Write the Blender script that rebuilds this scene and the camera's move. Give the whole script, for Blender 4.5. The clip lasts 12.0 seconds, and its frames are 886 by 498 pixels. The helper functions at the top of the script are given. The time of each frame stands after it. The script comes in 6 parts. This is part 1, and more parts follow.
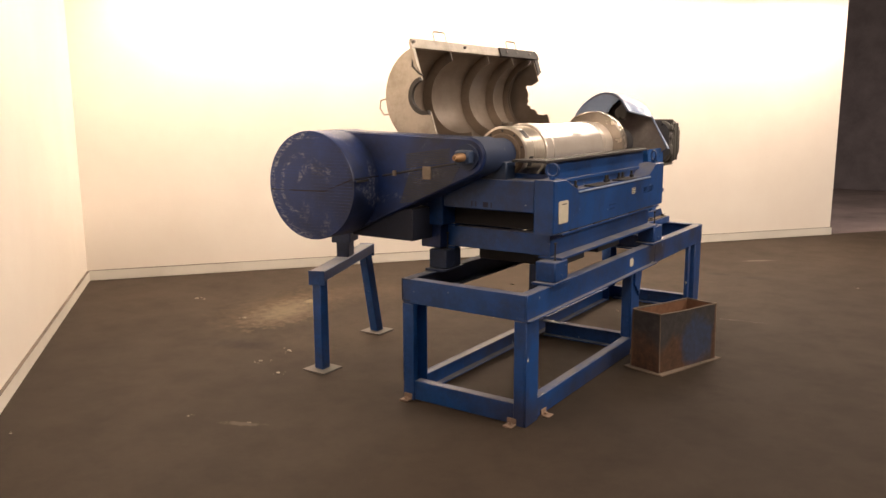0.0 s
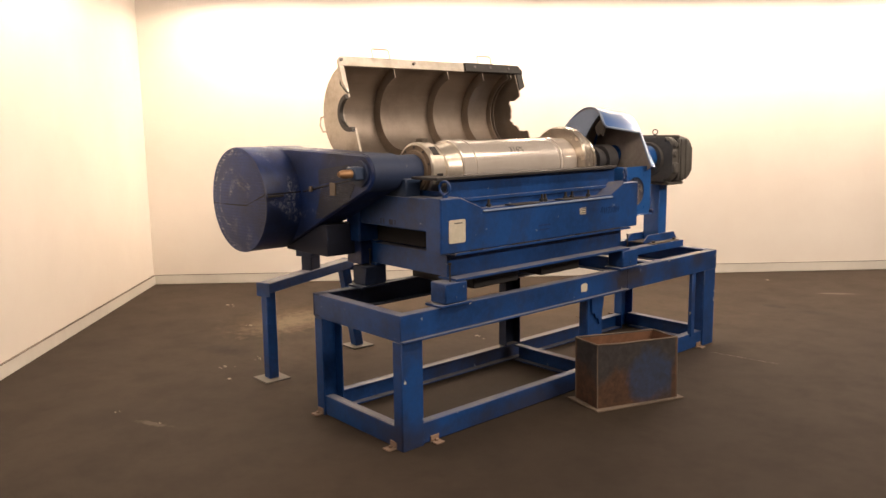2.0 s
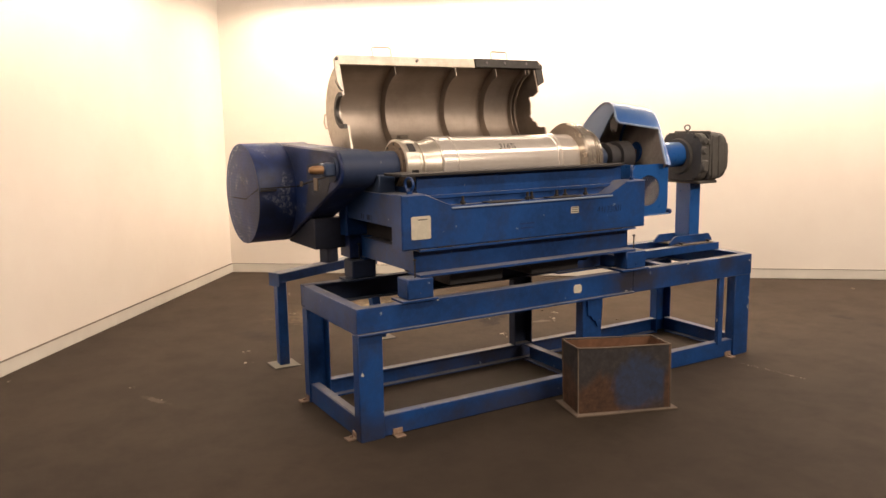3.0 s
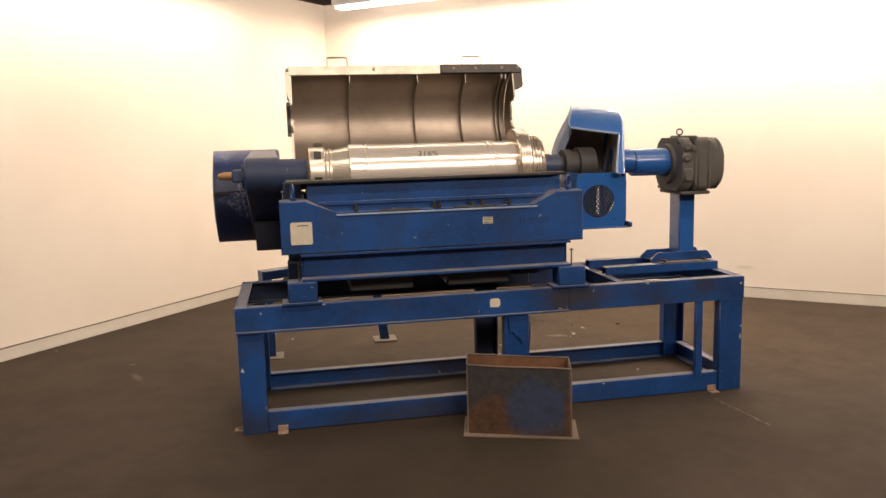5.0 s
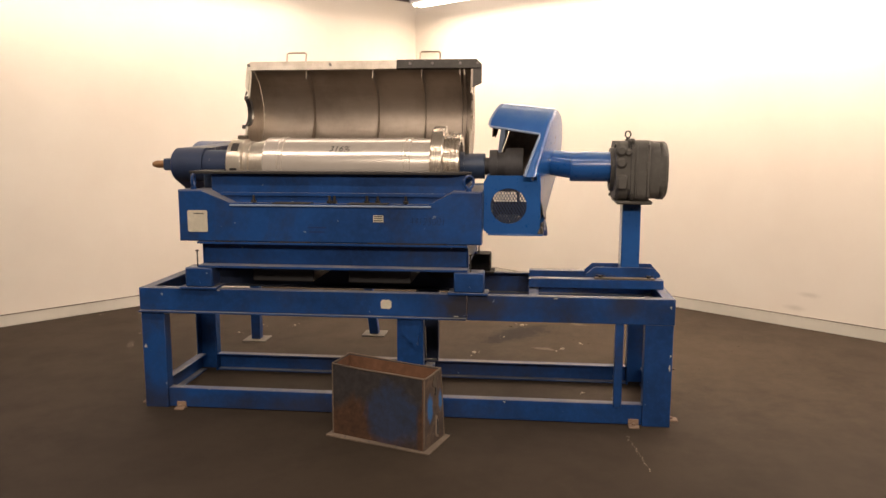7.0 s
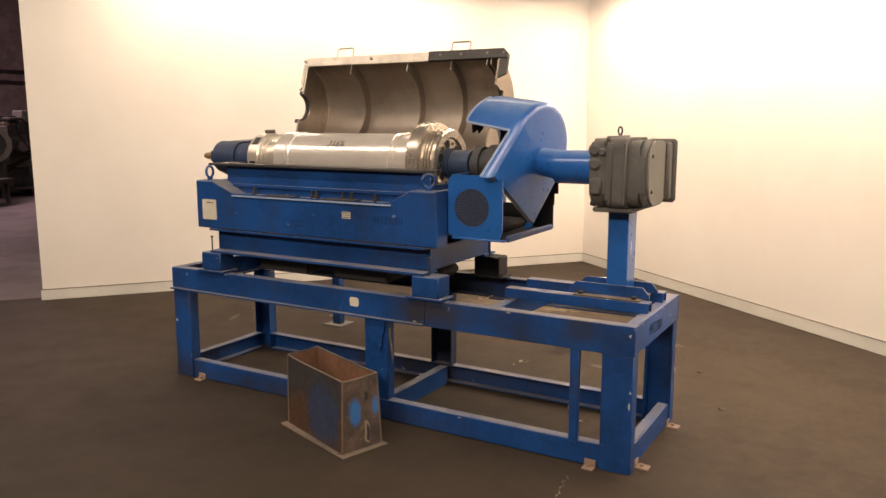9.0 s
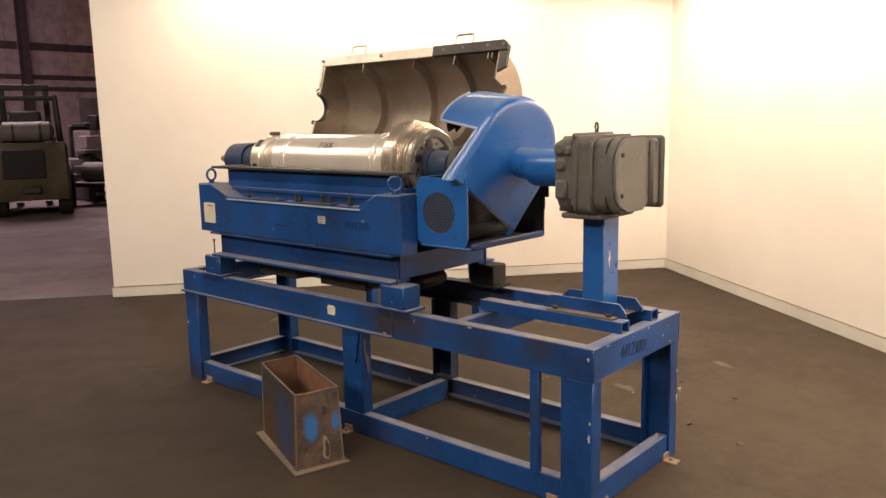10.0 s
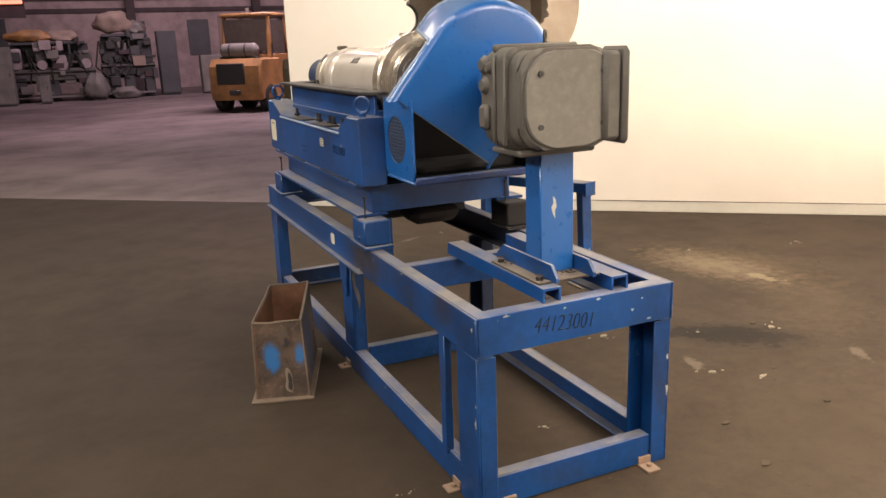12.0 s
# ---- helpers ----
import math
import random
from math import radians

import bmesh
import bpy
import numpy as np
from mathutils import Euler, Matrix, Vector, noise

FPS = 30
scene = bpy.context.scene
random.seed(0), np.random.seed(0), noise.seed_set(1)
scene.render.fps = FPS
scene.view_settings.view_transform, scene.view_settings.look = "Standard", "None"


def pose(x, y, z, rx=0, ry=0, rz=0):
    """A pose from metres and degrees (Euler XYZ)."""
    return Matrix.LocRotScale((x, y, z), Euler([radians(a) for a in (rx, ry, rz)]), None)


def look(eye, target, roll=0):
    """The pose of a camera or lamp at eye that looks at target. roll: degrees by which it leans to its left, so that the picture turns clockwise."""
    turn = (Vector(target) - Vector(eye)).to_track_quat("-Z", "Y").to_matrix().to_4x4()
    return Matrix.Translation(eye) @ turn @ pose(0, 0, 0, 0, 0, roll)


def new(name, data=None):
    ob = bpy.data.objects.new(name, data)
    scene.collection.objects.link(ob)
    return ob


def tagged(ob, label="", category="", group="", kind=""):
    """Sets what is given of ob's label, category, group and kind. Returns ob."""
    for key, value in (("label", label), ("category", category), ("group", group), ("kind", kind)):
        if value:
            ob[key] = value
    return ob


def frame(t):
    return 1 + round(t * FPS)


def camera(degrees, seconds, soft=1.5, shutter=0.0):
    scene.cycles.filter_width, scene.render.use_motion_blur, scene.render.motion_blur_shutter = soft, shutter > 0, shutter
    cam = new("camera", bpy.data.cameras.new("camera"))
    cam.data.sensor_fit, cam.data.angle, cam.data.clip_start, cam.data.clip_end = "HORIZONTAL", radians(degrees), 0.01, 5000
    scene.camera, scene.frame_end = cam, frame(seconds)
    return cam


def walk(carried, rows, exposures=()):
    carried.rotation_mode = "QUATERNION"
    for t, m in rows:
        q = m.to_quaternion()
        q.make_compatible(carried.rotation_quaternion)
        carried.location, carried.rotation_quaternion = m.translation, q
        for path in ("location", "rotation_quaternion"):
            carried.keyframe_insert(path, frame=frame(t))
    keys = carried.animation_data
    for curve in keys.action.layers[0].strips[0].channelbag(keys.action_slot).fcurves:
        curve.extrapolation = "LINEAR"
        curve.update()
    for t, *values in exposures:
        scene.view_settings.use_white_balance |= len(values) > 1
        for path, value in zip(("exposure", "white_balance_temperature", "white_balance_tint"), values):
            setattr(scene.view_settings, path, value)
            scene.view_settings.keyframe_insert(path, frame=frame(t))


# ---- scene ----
cam = camera(58.9, 12.0)
PATH = [
    (0, (1.627, -3.043, 1.463), (0.515, -1.419, 1.11), -0.3),
    (0.5, (1.833, -2.894, 1.444), (0.647, -1.318, 1.116), 0.1),
    (1, (2.062, -2.624, 1.453), (0.781, -1.118, 1.151), 0.2),
    (1.5, (2.417, -2.382, 1.457), (1.038, -0.964, 1.161), -0.2),
    (2, (2.634, -2.071, 1.445), (1.152, -0.763, 1.139), -0.7),
    (2.5, (2.891, -1.75, 1.432), (1.294, -0.58, 1.154), -0.8),
    (3, (3.145, -1.393, 1.442), (1.442, -0.393, 1.129), -0.9),
    (3.2, (3.174, -1.248, 1.431), (1.439, -0.302, 1.122), -0.6),
    (4.8, (3.689, 0.132, 1.448), (1.761, 0.566, 1.139), -1.3),
    (5, (3.76, 0.293, 1.436), (1.818, 0.666, 1.14), -1.5),
    (5.5, (3.865, 0.705, 1.435), (1.899, 0.925, 1.141), -1.7),
    (6, (3.841, 1.138, 1.435), (1.866, 1.301, 1.167), -0.4),
    (6.5, (3.836, 1.595, 1.421), (1.853, 1.567, 1.158), -0.0),
    (7, (3.718, 1.978, 1.403), (1.751, 1.755, 1.112), 0.0),
    (7.5, (3.577, 2.357, 1.396), (1.649, 1.928, 1.079), 0.7),
    (7.7, (3.539, 2.551, 1.4), (1.631, 2.035, 1.093), 0.7),
    (9.3, (2.808, 3.676, 1.442), (1.16, 2.589, 1.122), -0.7),
    (9.5, (2.665, 3.776, 1.41), (1.06, 2.625, 1.096), -1.2),
    (10, (2.346, 4.009, 1.428), (0.856, 2.714, 1.109), -1.1),
    (10.5, (2.029, 4.267, 1.434), (0.69, 2.818, 1.101), -0.9),
    (11, (1.66, 4.372, 1.413), (0.489, 2.788, 1.065), -1.5),
    (11.5, (1.291, 4.47, 1.385), (0.301, 2.773, 1.016), -2.1),
    (12, (0.931, 4.538, 1.387), (0.141, 2.772, 0.881), -2.1),
]
walk(cam, [(t, look(eye, target, roll)) for t, eye, target, roll in PATH],
     exposures=[(0, 0.25, 6700, 14), (1.5, 0.22, 6700, 14), (3, 0.19, 6700, 14), (5.5, 0.14, 6700, 13), (6.5, -0.01, 6650, 13), (9.5, 0.27, 6650, 11),
                (10.5, 0.31, 6600, 10), (11.5, 0.44, 6350, 8), (12, 0.58, 6200, 7)])

# ---- light ----
world = bpy.data.worlds.new("world")
scene.world = world
world.use_nodes = True
world.node_tree.nodes["Background"].inputs[0].default_value = (0.9, 0.75, 0.85, 1)
world.node_tree.nodes["Background"].inputs[1].default_value = 0.02

CORNER = Vector((-4.713, 0.731, 0))          # inner corner of the two white partition walls
U = Vector((math.cos(radians(-39.0)), math.sin(radians(-39.0)), 0))   # along the wall beside the hall
V = Vector((math.cos(radians(51.2)), math.sin(radians(51.2)), 0))     # along the long wall
LEN_U, LEN_V, WALL_H = 5.06, 7.92, 2.755


def area(name, at, toward, size_x, size_y, watts, colour):
    lamp = bpy.data.lights.new(name, "AREA")
    lamp.shape, lamp.size, lamp.size_y, lamp.energy, lamp.color = "RECTANGLE", size_x, size_y, watts, colour
    ob = new(name, lamp)
    ob.matrix_world = look(at, toward)
    return ob


def strip_lamp(name, along, start, length, out, z, watts, side):
    """The light of one run of tubes, hung off a wall and shining down and to the wall."""
    mid = CORNER + along * (start + length / 2) + side * out + Vector((0, 0, z))
    lamp = bpy.data.lights.new(name, "AREA")
    lamp.shape, lamp.size, lamp.size_y, lamp.energy, lamp.color = "RECTANGLE", length, 0.10, watts, (1.0, 0.785, 0.59)
    ob = new(name, lamp)
    zax = Vector((0, 0, 1))
    xax = along.normalized()
    yax = zax.cross(xax)
    m = Matrix((xax, yax, zax)).transposed().to_4x4()
    ob.matrix_world = Matrix.Translation(mid) @ m
    return ob


LAMP_Z = 2.65
strip_lamp("tube_light_long", V, 0.45, 7.4, 0.42, LAMP_Z - 0.06, 150, U)
strip_lamp("tube_light_short", U, 1.40, 3.0, 0.42, LAMP_Z - 0.025, 23, V)
DAY = (1.0, 0.845, 0.69)
WARM, PINK = (1.0, 0.815, 0.645), (1.0, 0.72, 0.80)
area("overhead_row_front", (1.7, 0.2, 4.0), (1.7, 0.2, 0), 0.30, 8.4, 128, DAY)
area("overhead_row_back", (-2.4, 1.6, 4.0), (-2.4, 1.6, 0), 0.30, 4.8, 46, WARM)
area("overhead_row_end", (0.2, 6.5, 4.0), (0.2, 6.5, 0), 3.0, 0.30, 105, (1.0, 0.88, 0.76))
area("hall_row_east", (11.0, 3.5, 6.3), (0.0, 2.0, 0.9), 7.0, 1.2, 690, DAY)
area("hall_row_south", (3.5, -9.0, 6.3), (-0.3, 0.6, 0.9), 6.0, 1.2, 115, DAY)
area("hall_light_a", (-4.5, -14.0, 6.6), (-4.0, -15.0, 0), 6.0, 3.0, 820, PINK)
area("hall_light_b", (-4.0, -22.0, 6.6), (-4.5, -29.0, 2.6), 14.0, 1.5, 290, PINK)

# ---- materials ----


def nodes_of(name):
    m = bpy.data.materials.new(name)
    m.use_nodes = True
    t = m.node_tree
    return m, t, t.nodes["Principled BSDF"]


def ramp(t, source, stops):
    r = t.nodes.new("ShaderNodeValToRGB")
    el = r.color_ramp.elements
    el[0].position, el[0].color = stops[0][0], (*stops[0][1], 1)
    el[1].position, el[1].color = stops[-1][0], (*stops[-1][1], 1)
    for p, c in stops[1:-1]:
        e = el.new(p)
        e.color = (*c, 1)
    t.links.new(source, r.inputs[0])
    return r.outputs[0]


def noise_of(t, scale, detail=6, rough=0.6, stretch=(1, 1, 1), dist=0.0, coord="Object"):
    co = t.nodes.new("ShaderNodeTexCoord")
    mp = t.nodes.new("ShaderNodeMapping")
    mp.inputs["Scale"].default_value = stretch
    t.links.new(co.outputs[coord], mp.inputs[0])
    n = t.nodes.new("ShaderNodeTexNoise")
    n.inputs["Scale"].default_value, n.inputs["Detail"].default_value = scale, detail
    n.inputs["Roughness"].default_value, n.inputs["Distortion"].default_value = rough, dist
    t.links.new(mp.outputs[0], n.inputs["Vector"])
    return n.outputs["Fac"]


def mix(t, fac, a, b, mode="MIX"):
    m = t.nodes.new("ShaderNodeMix")
    m.data_type, m.blend_type = "RGBA", mode
    for sock, v in ((m.inputs[0], fac), (m.inputs[6], a), (m.inputs[7], b)):
        if isinstance(v, (int, float)):
            sock.default_value = v
        elif isinstance(v, tuple):
            sock.default_value = (*v, 1)
        else:
            t.links.new(v, sock)
    return m.outputs[2]


def math_of(t, op, a, b):
    m = t.nodes.new("ShaderNodeMath")
    m.operation = op
    for sock, v in zip(m.inputs, (a, b)):
        if isinstance(v, (int, float)):
            sock.default_value = v
        else:
            t.links.new(v, sock)
    return m.outputs[0]


def bump(t, bsdf, height, strength, dist=0.002):
    b = t.nodes.new("ShaderNodeBump")
    b.inputs["Strength"].default_value, b.inputs["Distance"].default_value = strength, dist
    t.links.new(height, b.inputs["Height"])
    t.links.new(b.outputs[0], bsdf.inputs["Normal"])


def paint(name, col, rough=0.42, dust=0.5, dust_sheen_col=(0.30, 0.26, 0.22), chips=0.0, chip_col=(0.5, 0.5, 0.48), grime=0.35, metal=0.0, bumps=0.15, mottle=0.35, coat=0.0, soil=0.0, grime_shade=()):
    """Worn paint: uneven tint, grime blotches, painted-in shade, chips, and dust and painted sheen on what faces up."""
    m, t, p = nodes_of(name)
    big = noise_of(t, 2.3, 5, 0.6)
    fine = noise_of(t, 38, 6, 0.65)
    dark = tuple(c * (1 - grime) for c in col)
    c = ramp(t, big, [(0.35, dark), (0.62, col)])
    c = mix(t, ramp(t, fine, [(0.45, (0, 0, 0)), (0.8, (mottle,) * 3)]), c, tuple(min(1, x * 1.5 + 0.01) for x in col))
    if soil:
        dirt = math_of(t, "MULTIPLY", ramp(t, noise_of(t, 1.9, 7, 0.7, dist=0.5), [(0.50, (0, 0, 0)), (0.68, (soil,) * 3)]), ramp(t, noise_of(t, 16, 6, 0.7), [(0.35, (0.35,) * 3), (0.6, (1, 1, 1))]))
        c = mix(t, dirt, c, (0.030, 0.026, 0.026))
    # dark zones: real grime, and shade put into the colour
    for at, reach, force in grime_shade:
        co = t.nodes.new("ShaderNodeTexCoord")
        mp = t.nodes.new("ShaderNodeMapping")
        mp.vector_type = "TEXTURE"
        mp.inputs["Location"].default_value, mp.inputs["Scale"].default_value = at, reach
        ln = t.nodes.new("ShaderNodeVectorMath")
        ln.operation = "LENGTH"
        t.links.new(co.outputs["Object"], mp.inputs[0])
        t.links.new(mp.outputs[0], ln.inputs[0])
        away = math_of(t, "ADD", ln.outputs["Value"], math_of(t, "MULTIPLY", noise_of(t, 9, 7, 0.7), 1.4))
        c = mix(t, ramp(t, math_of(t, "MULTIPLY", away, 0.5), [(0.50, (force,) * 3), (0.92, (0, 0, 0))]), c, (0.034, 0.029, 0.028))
    if chips:
        spot = noise_of(t, 26, 4, 0.6)
        c = mix(t, ramp(t, spot, [(0.76 - 0.10 * chips, (0, 0, 0)), (0.785 - 0.10 * chips, (0.8, 0.8, 0.8))]), c, chip_col)
    if dust:
        g = t.nodes.new("ShaderNodeNewGeometry")
        s = t.nodes.new("ShaderNodeSeparateXYZ")
        t.links.new(g.outputs["Normal"], s.inputs[0])
        up = ramp(t, s.outputs[2], [(0.55, (0, 0, 0)), (0.95, (1, 1, 1))])
        lay = ramp(t, noise_of(t, 7, 7, 0.7), [(0.3, (0.25, 0.25, 0.25)), (0.7, (1, 1, 1))])
        f = math_of(t, "MULTIPLY", math_of(t, "MULTIPLY", up, lay), dust)
        c = mix(t, f, c, dust_sheen_col)
        t.links.new(math_of(t, "ADD", math_of(t, "MULTIPLY", f, 0.45), math_of(t, "ADD", math_of(t, "MULTIPLY", fine, 0.2), rough - 0.1)), p.inputs["Roughness"])
    else:
        t.links.new(math_of(t, "ADD", math_of(t, "MULTIPLY", fine, 0.2), rough - 0.1), p.inputs["Roughness"])
    t.links.new(c, p.inputs["Base Color"])
    p.inputs["Metallic"].default_value = metal
    p.inputs["Coat Weight"].default_value = coat
    p.inputs["Coat Roughness"].default_value = 0.12
    bump(t, p, fine, bumps)
    return m


def steel(name, col, rough, stretch=(1, 1, 1), stain=0.3, stain_col=(0.22, 0.17, 0.12), scale=5, metal=1.0):
    m, t, p = nodes_of(name)
    grain = noise_of(t, 60, 5, 0.6, stretch)
    blot = noise_of(t, scale, 7, 0.65)
    c = mix(t, ramp(t, blot, [(0.45, (0, 0, 0)), (0.8, (stain, stain, stain))]), col, stain_col)
    c = mix(t, math_of(t, "MULTIPLY", grain, 0.35), c, tuple(x * 0.6 for x in col))
    t.links.new(c, p.inputs["Base Color"])
    p.inputs["Metallic"].default_value = metal
    t.links.new(math_of(t, "ADD", math_of(t, "MULTIPLY", blot, 0.12), math_of(t, "ADD", math_of(t, "MULTIPLY", grain, 0.10), rough - 0.11)), p.inputs["Roughness"])
    bump(t, p, grain, 0.06, 0.001)
    return m


BLUE = paint("blue_enamel", (0.0086, 0.0645, 0.247), 0.38, 0.85, dust_sheen_col=(0.29, 0.27, 0.245), chips=0.55, chip_col=(0.26, 0.32, 0.40), grime=0.5, soil=0.7)
# painted shade on the far side; near foot darker, near beam's splice dirty black
TABLE_BLUE = paint("grimy_shaded_blue_enamel", (0.0086, 0.0645, 0.247), 0.38, 0.85, dust_sheen_col=(0.27, 0.25, 0.225), chips=0.55, chip_col=(0.26, 0.32, 0.40), grime=0.5, soil=0.7,
                   grime_shade=[((0.355, 0.36, 0.58), (0.10, 0.24, 0.10), 0.85), ((0.355, 1.10, 0.60), (0.12, 0.10, 0.10), 0.6), ((0.345, -0.30, 0.03), (0.10, 0.90, 0.07), 0.6),
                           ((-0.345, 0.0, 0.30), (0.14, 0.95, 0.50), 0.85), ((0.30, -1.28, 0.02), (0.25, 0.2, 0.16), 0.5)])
# the pale layer on its up-facing sides is reflected light, painted on
BLUE_CLEAN = paint("blue_gloss_enamel", (0.016, 0.112, 0.39), 0.30, 0.8, dust_sheen_col=(0.24, 0.32, 0.43), grime=0.22, bumps=0.02, mottle=0.06, coat=0.5)
BLUE_OLD = paint("dusty_blue_enamel", (0.014, 0.042, 0.17), 0.50, 0.45, dust_sheen_col=(0.16, 0.17, 0.20), chips=0.45, chip_col=(0.30, 0.32, 0.36), grime=0.55)


def guard_paint():
    """Old navy enamel with pale dust caught in patches."""
    m, t, p = nodes_of("dusty_navy_guard_paint")
    big, fine = noise_of(t, 3.0, 6, 0.65), noise_of(t, 60, 6, 0.75)
    patch = noise_of(t, 5.5, 5, 0.6, dist=0.8)
    c = ramp(t, big, [(0.36, (0.008, 0.015, 0.048)), (0.70, (0.010, 0.040, 0.18))])
    f = math_of(t, "MULTIPLY", ramp(t, patch, [(0.57, (0, 0, 0)), (0.67, (0.6,) * 3)]), ramp(t, fine, [(0.47, (0, 0, 0)), (0.58, (1, 1, 1))]))
    # rings of caught dust on the round face: middle of the ring, its half width, how thick it lies
    speck = ramp(t, noise_of(t, 46, 7, 0.8, (0.7, 1, 1.5)), [(0.50, (0, 0, 0)), (0.57, (1, 1, 1))])
    for at, reach, wide, force in (((-0.808, -1.2, 0.451), 0.255, 0.016, 1.0), ((-0.840, -1.2, 0.451), 0.155, 0.014, 0.75)):
        co = t.nodes.new("ShaderNodeTexCoord")
        mp = t.nodes.new("ShaderNodeMapping")
        mp.vector_type = "TEXTURE"
        mp.inputs["Location"].default_value, mp.inputs["Scale"].default_value = at, (1, 1000, 1)
        ln = t.nodes.new("ShaderNodeVectorMath")
        ln.operation = "LENGTH"
        t.links.new(co.outputs["Object"], mp.inputs[0])
        t.links.new(mp.outputs[0], ln.inputs[0])
        off = math_of(t, "ABSOLUTE", math_of(t, "SUBTRACT", ln.outputs["Value"], reach), 0)
        ring = ramp(t, math_of(t, "MULTIPLY", off, 10.0), [(10 * wide * 0.5, (force,) * 3), (10 * wide * 1.4, (0, 0, 0))])
        west = t.nodes.new("ShaderNodeSeparateXYZ")
        t.links.new(mp.outputs[0], west.inputs[0])
        half = ramp(t, math_of(t, "ADD", math_of(t, "MULTIPLY", west.outputs[0], -2.0), math_of(t, "MULTIPLY", big, 0.5)), [(0.20, (0, 0, 0)), (0.38, (1, 1, 1))])
        f = math_of(t, "MAXIMUM", f, math_of(t, "MULTIPLY", math_of(t, "MULTIPLY", ring, half), speck))
    c = mix(t, math_of(t, "MULTIPLY", f, 0.8), c, (0.34, 0.36, 0.40))
    t.links.new(c, p.inputs["Base Color"])
    t.links.new(math_of(t, "ADD", math_of(t, "MULTIPLY", fine, 0.3), 0.32), p.inputs["Roughness"])
    bump(t, p, fine, 0.25)
    return m


GUARD = guard_paint()
# for dark seams and the chute, and for shade put into hollows
NEAR_BLACK = paint("near_black", (0.017, 0.015, 0.016), 0.85, 0, grime=0.3)
SLEEVE = paint("dusty_or_shaded_navy", (0.018, 0.034, 0.085), 0.6, 0.5, dust_sheen_col=(0.14, 0.15, 0.17), chips=0.5, chip_col=(0.12, 0.13, 0.16), grime=0.4)
NAVY = paint("shaded_navy", (0.011, 0.016, 0.040), 0.7, 0.1, grime=0.4)
LOUVRE = paint("dirty_louvre", (0.052, 0.050, 0.055), 0.6, 0.3, grime=0.6)
# blue enamel with reflections and edge highlights put into its colour
BLUE_PALE = paint("sheen_pale_blue_enamel", (0.27, 0.35, 0.50), 0.5, 0.3, grime=0.2, bumps=0.03, mottle=0.1)
BLUE_DARK = paint("dark_blue_grey_enamel", (0.035, 0.060, 0.12), 0.45, 0.3, grime=0.5)
BLACK = paint("black_grimy_steel", (0.030, 0.028, 0.029), 0.55, 0.25, grime=0.3)
BOWL = steel("polished_steel", (0.94, 0.86, 0.775), 0.22, (1, 0.05, 1), 0.3, (0.48, 0.41, 0.32), metal=0.52)
BOWL_DUSTY = steel("dust_filmed_steel", (0.74, 0.67, 0.57), 0.32, (0.3, 4, 0.3), 0.6, (0.34, 0.25, 0.18), 8, metal=0.62)
BOWL_DULL = steel("dull_turned_steel", (0.64, 0.56, 0.47), 0.26, (0.2, 8, 0.2), 0.6, scale=11, metal=0.72)
LID_IN = steel("stained_lid_steel", (0.36, 0.302, 0.25), 0.44, (1, 0.1, 1), 0.75, (0.15, 0.115, 0.09), 3, metal=0.75)
LID_OUT = steel("pale_lid_steel", (0.54, 0.49, 0.42), 0.40, (1, 1, 1), 0.85, (0.27, 0.22, 0.16), 9)
DARK_STEEL = paint("dark_bare_steel", (0.07, 0.065, 0.06), 0.45, 0.4, metal=0.6)
BRASS = paint("old_brass_pipe", (0.34, 0.19, 0.09), 0.45, 0.1, metal=0.4)
GREY = paint("dusty_grey_paint", (0.104, 0.096, 0.086), 0.6, 0.4, dust_sheen_col=(0.30, 0.275, 0.235), grime=0.35)
HOOD_BROWN = paint("brown_grey_lining", (0.40, 0.35, 0.31), 0.8, 0.4, dust_sheen_col=(0.16, 0.14, 0.12), grime=0.4, bumps=0.4)
WHITE_PLATE = paint("yellowed_white_plate", (0.62, 0.57, 0.46), 0.45, 0, grime=0.15)
MARK = paint("faded_marker", (0.022, 0.019, 0.018), 0.5, 0, grime=0.3)
CHIP = paint("bare_primer_chip", (0.55, 0.53, 0.48), 0.6, 0, grime=0.3)
INK = paint("black_marker_ink", (0.008, 0.008, 0.014), 0.6, 0, grime=0)
FADED_INK = paint("faded_blue_black_ink", (0.005, 0.016, 0.060), 0.6, 0, grime=0.4)
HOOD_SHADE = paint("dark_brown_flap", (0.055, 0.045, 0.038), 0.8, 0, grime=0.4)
PALE_GREY = paint("smooth_grey_paint", (0.155, 0.147, 0.130), 0.5, 0.3, grime=0.3)
GRIMY = paint("grimy_dusty_plate", (0.10, 0.08, 0.06), 0.8, 0.9, dust_sheen_col=(0.27, 0.23, 0.19), chips=0.3, chip_col=(0.05, 0.04, 0.03))
FOOT = paint("rusty_primer_clip", (0.30, 0.20, 0.14), 0.7, 0.2, chips=0.4, chip_col=(0.6, 0.5, 0.42))
CHROME = steel("bright_wire", (0.55, 0.46, 0.38), 0.35, stain=0.2)


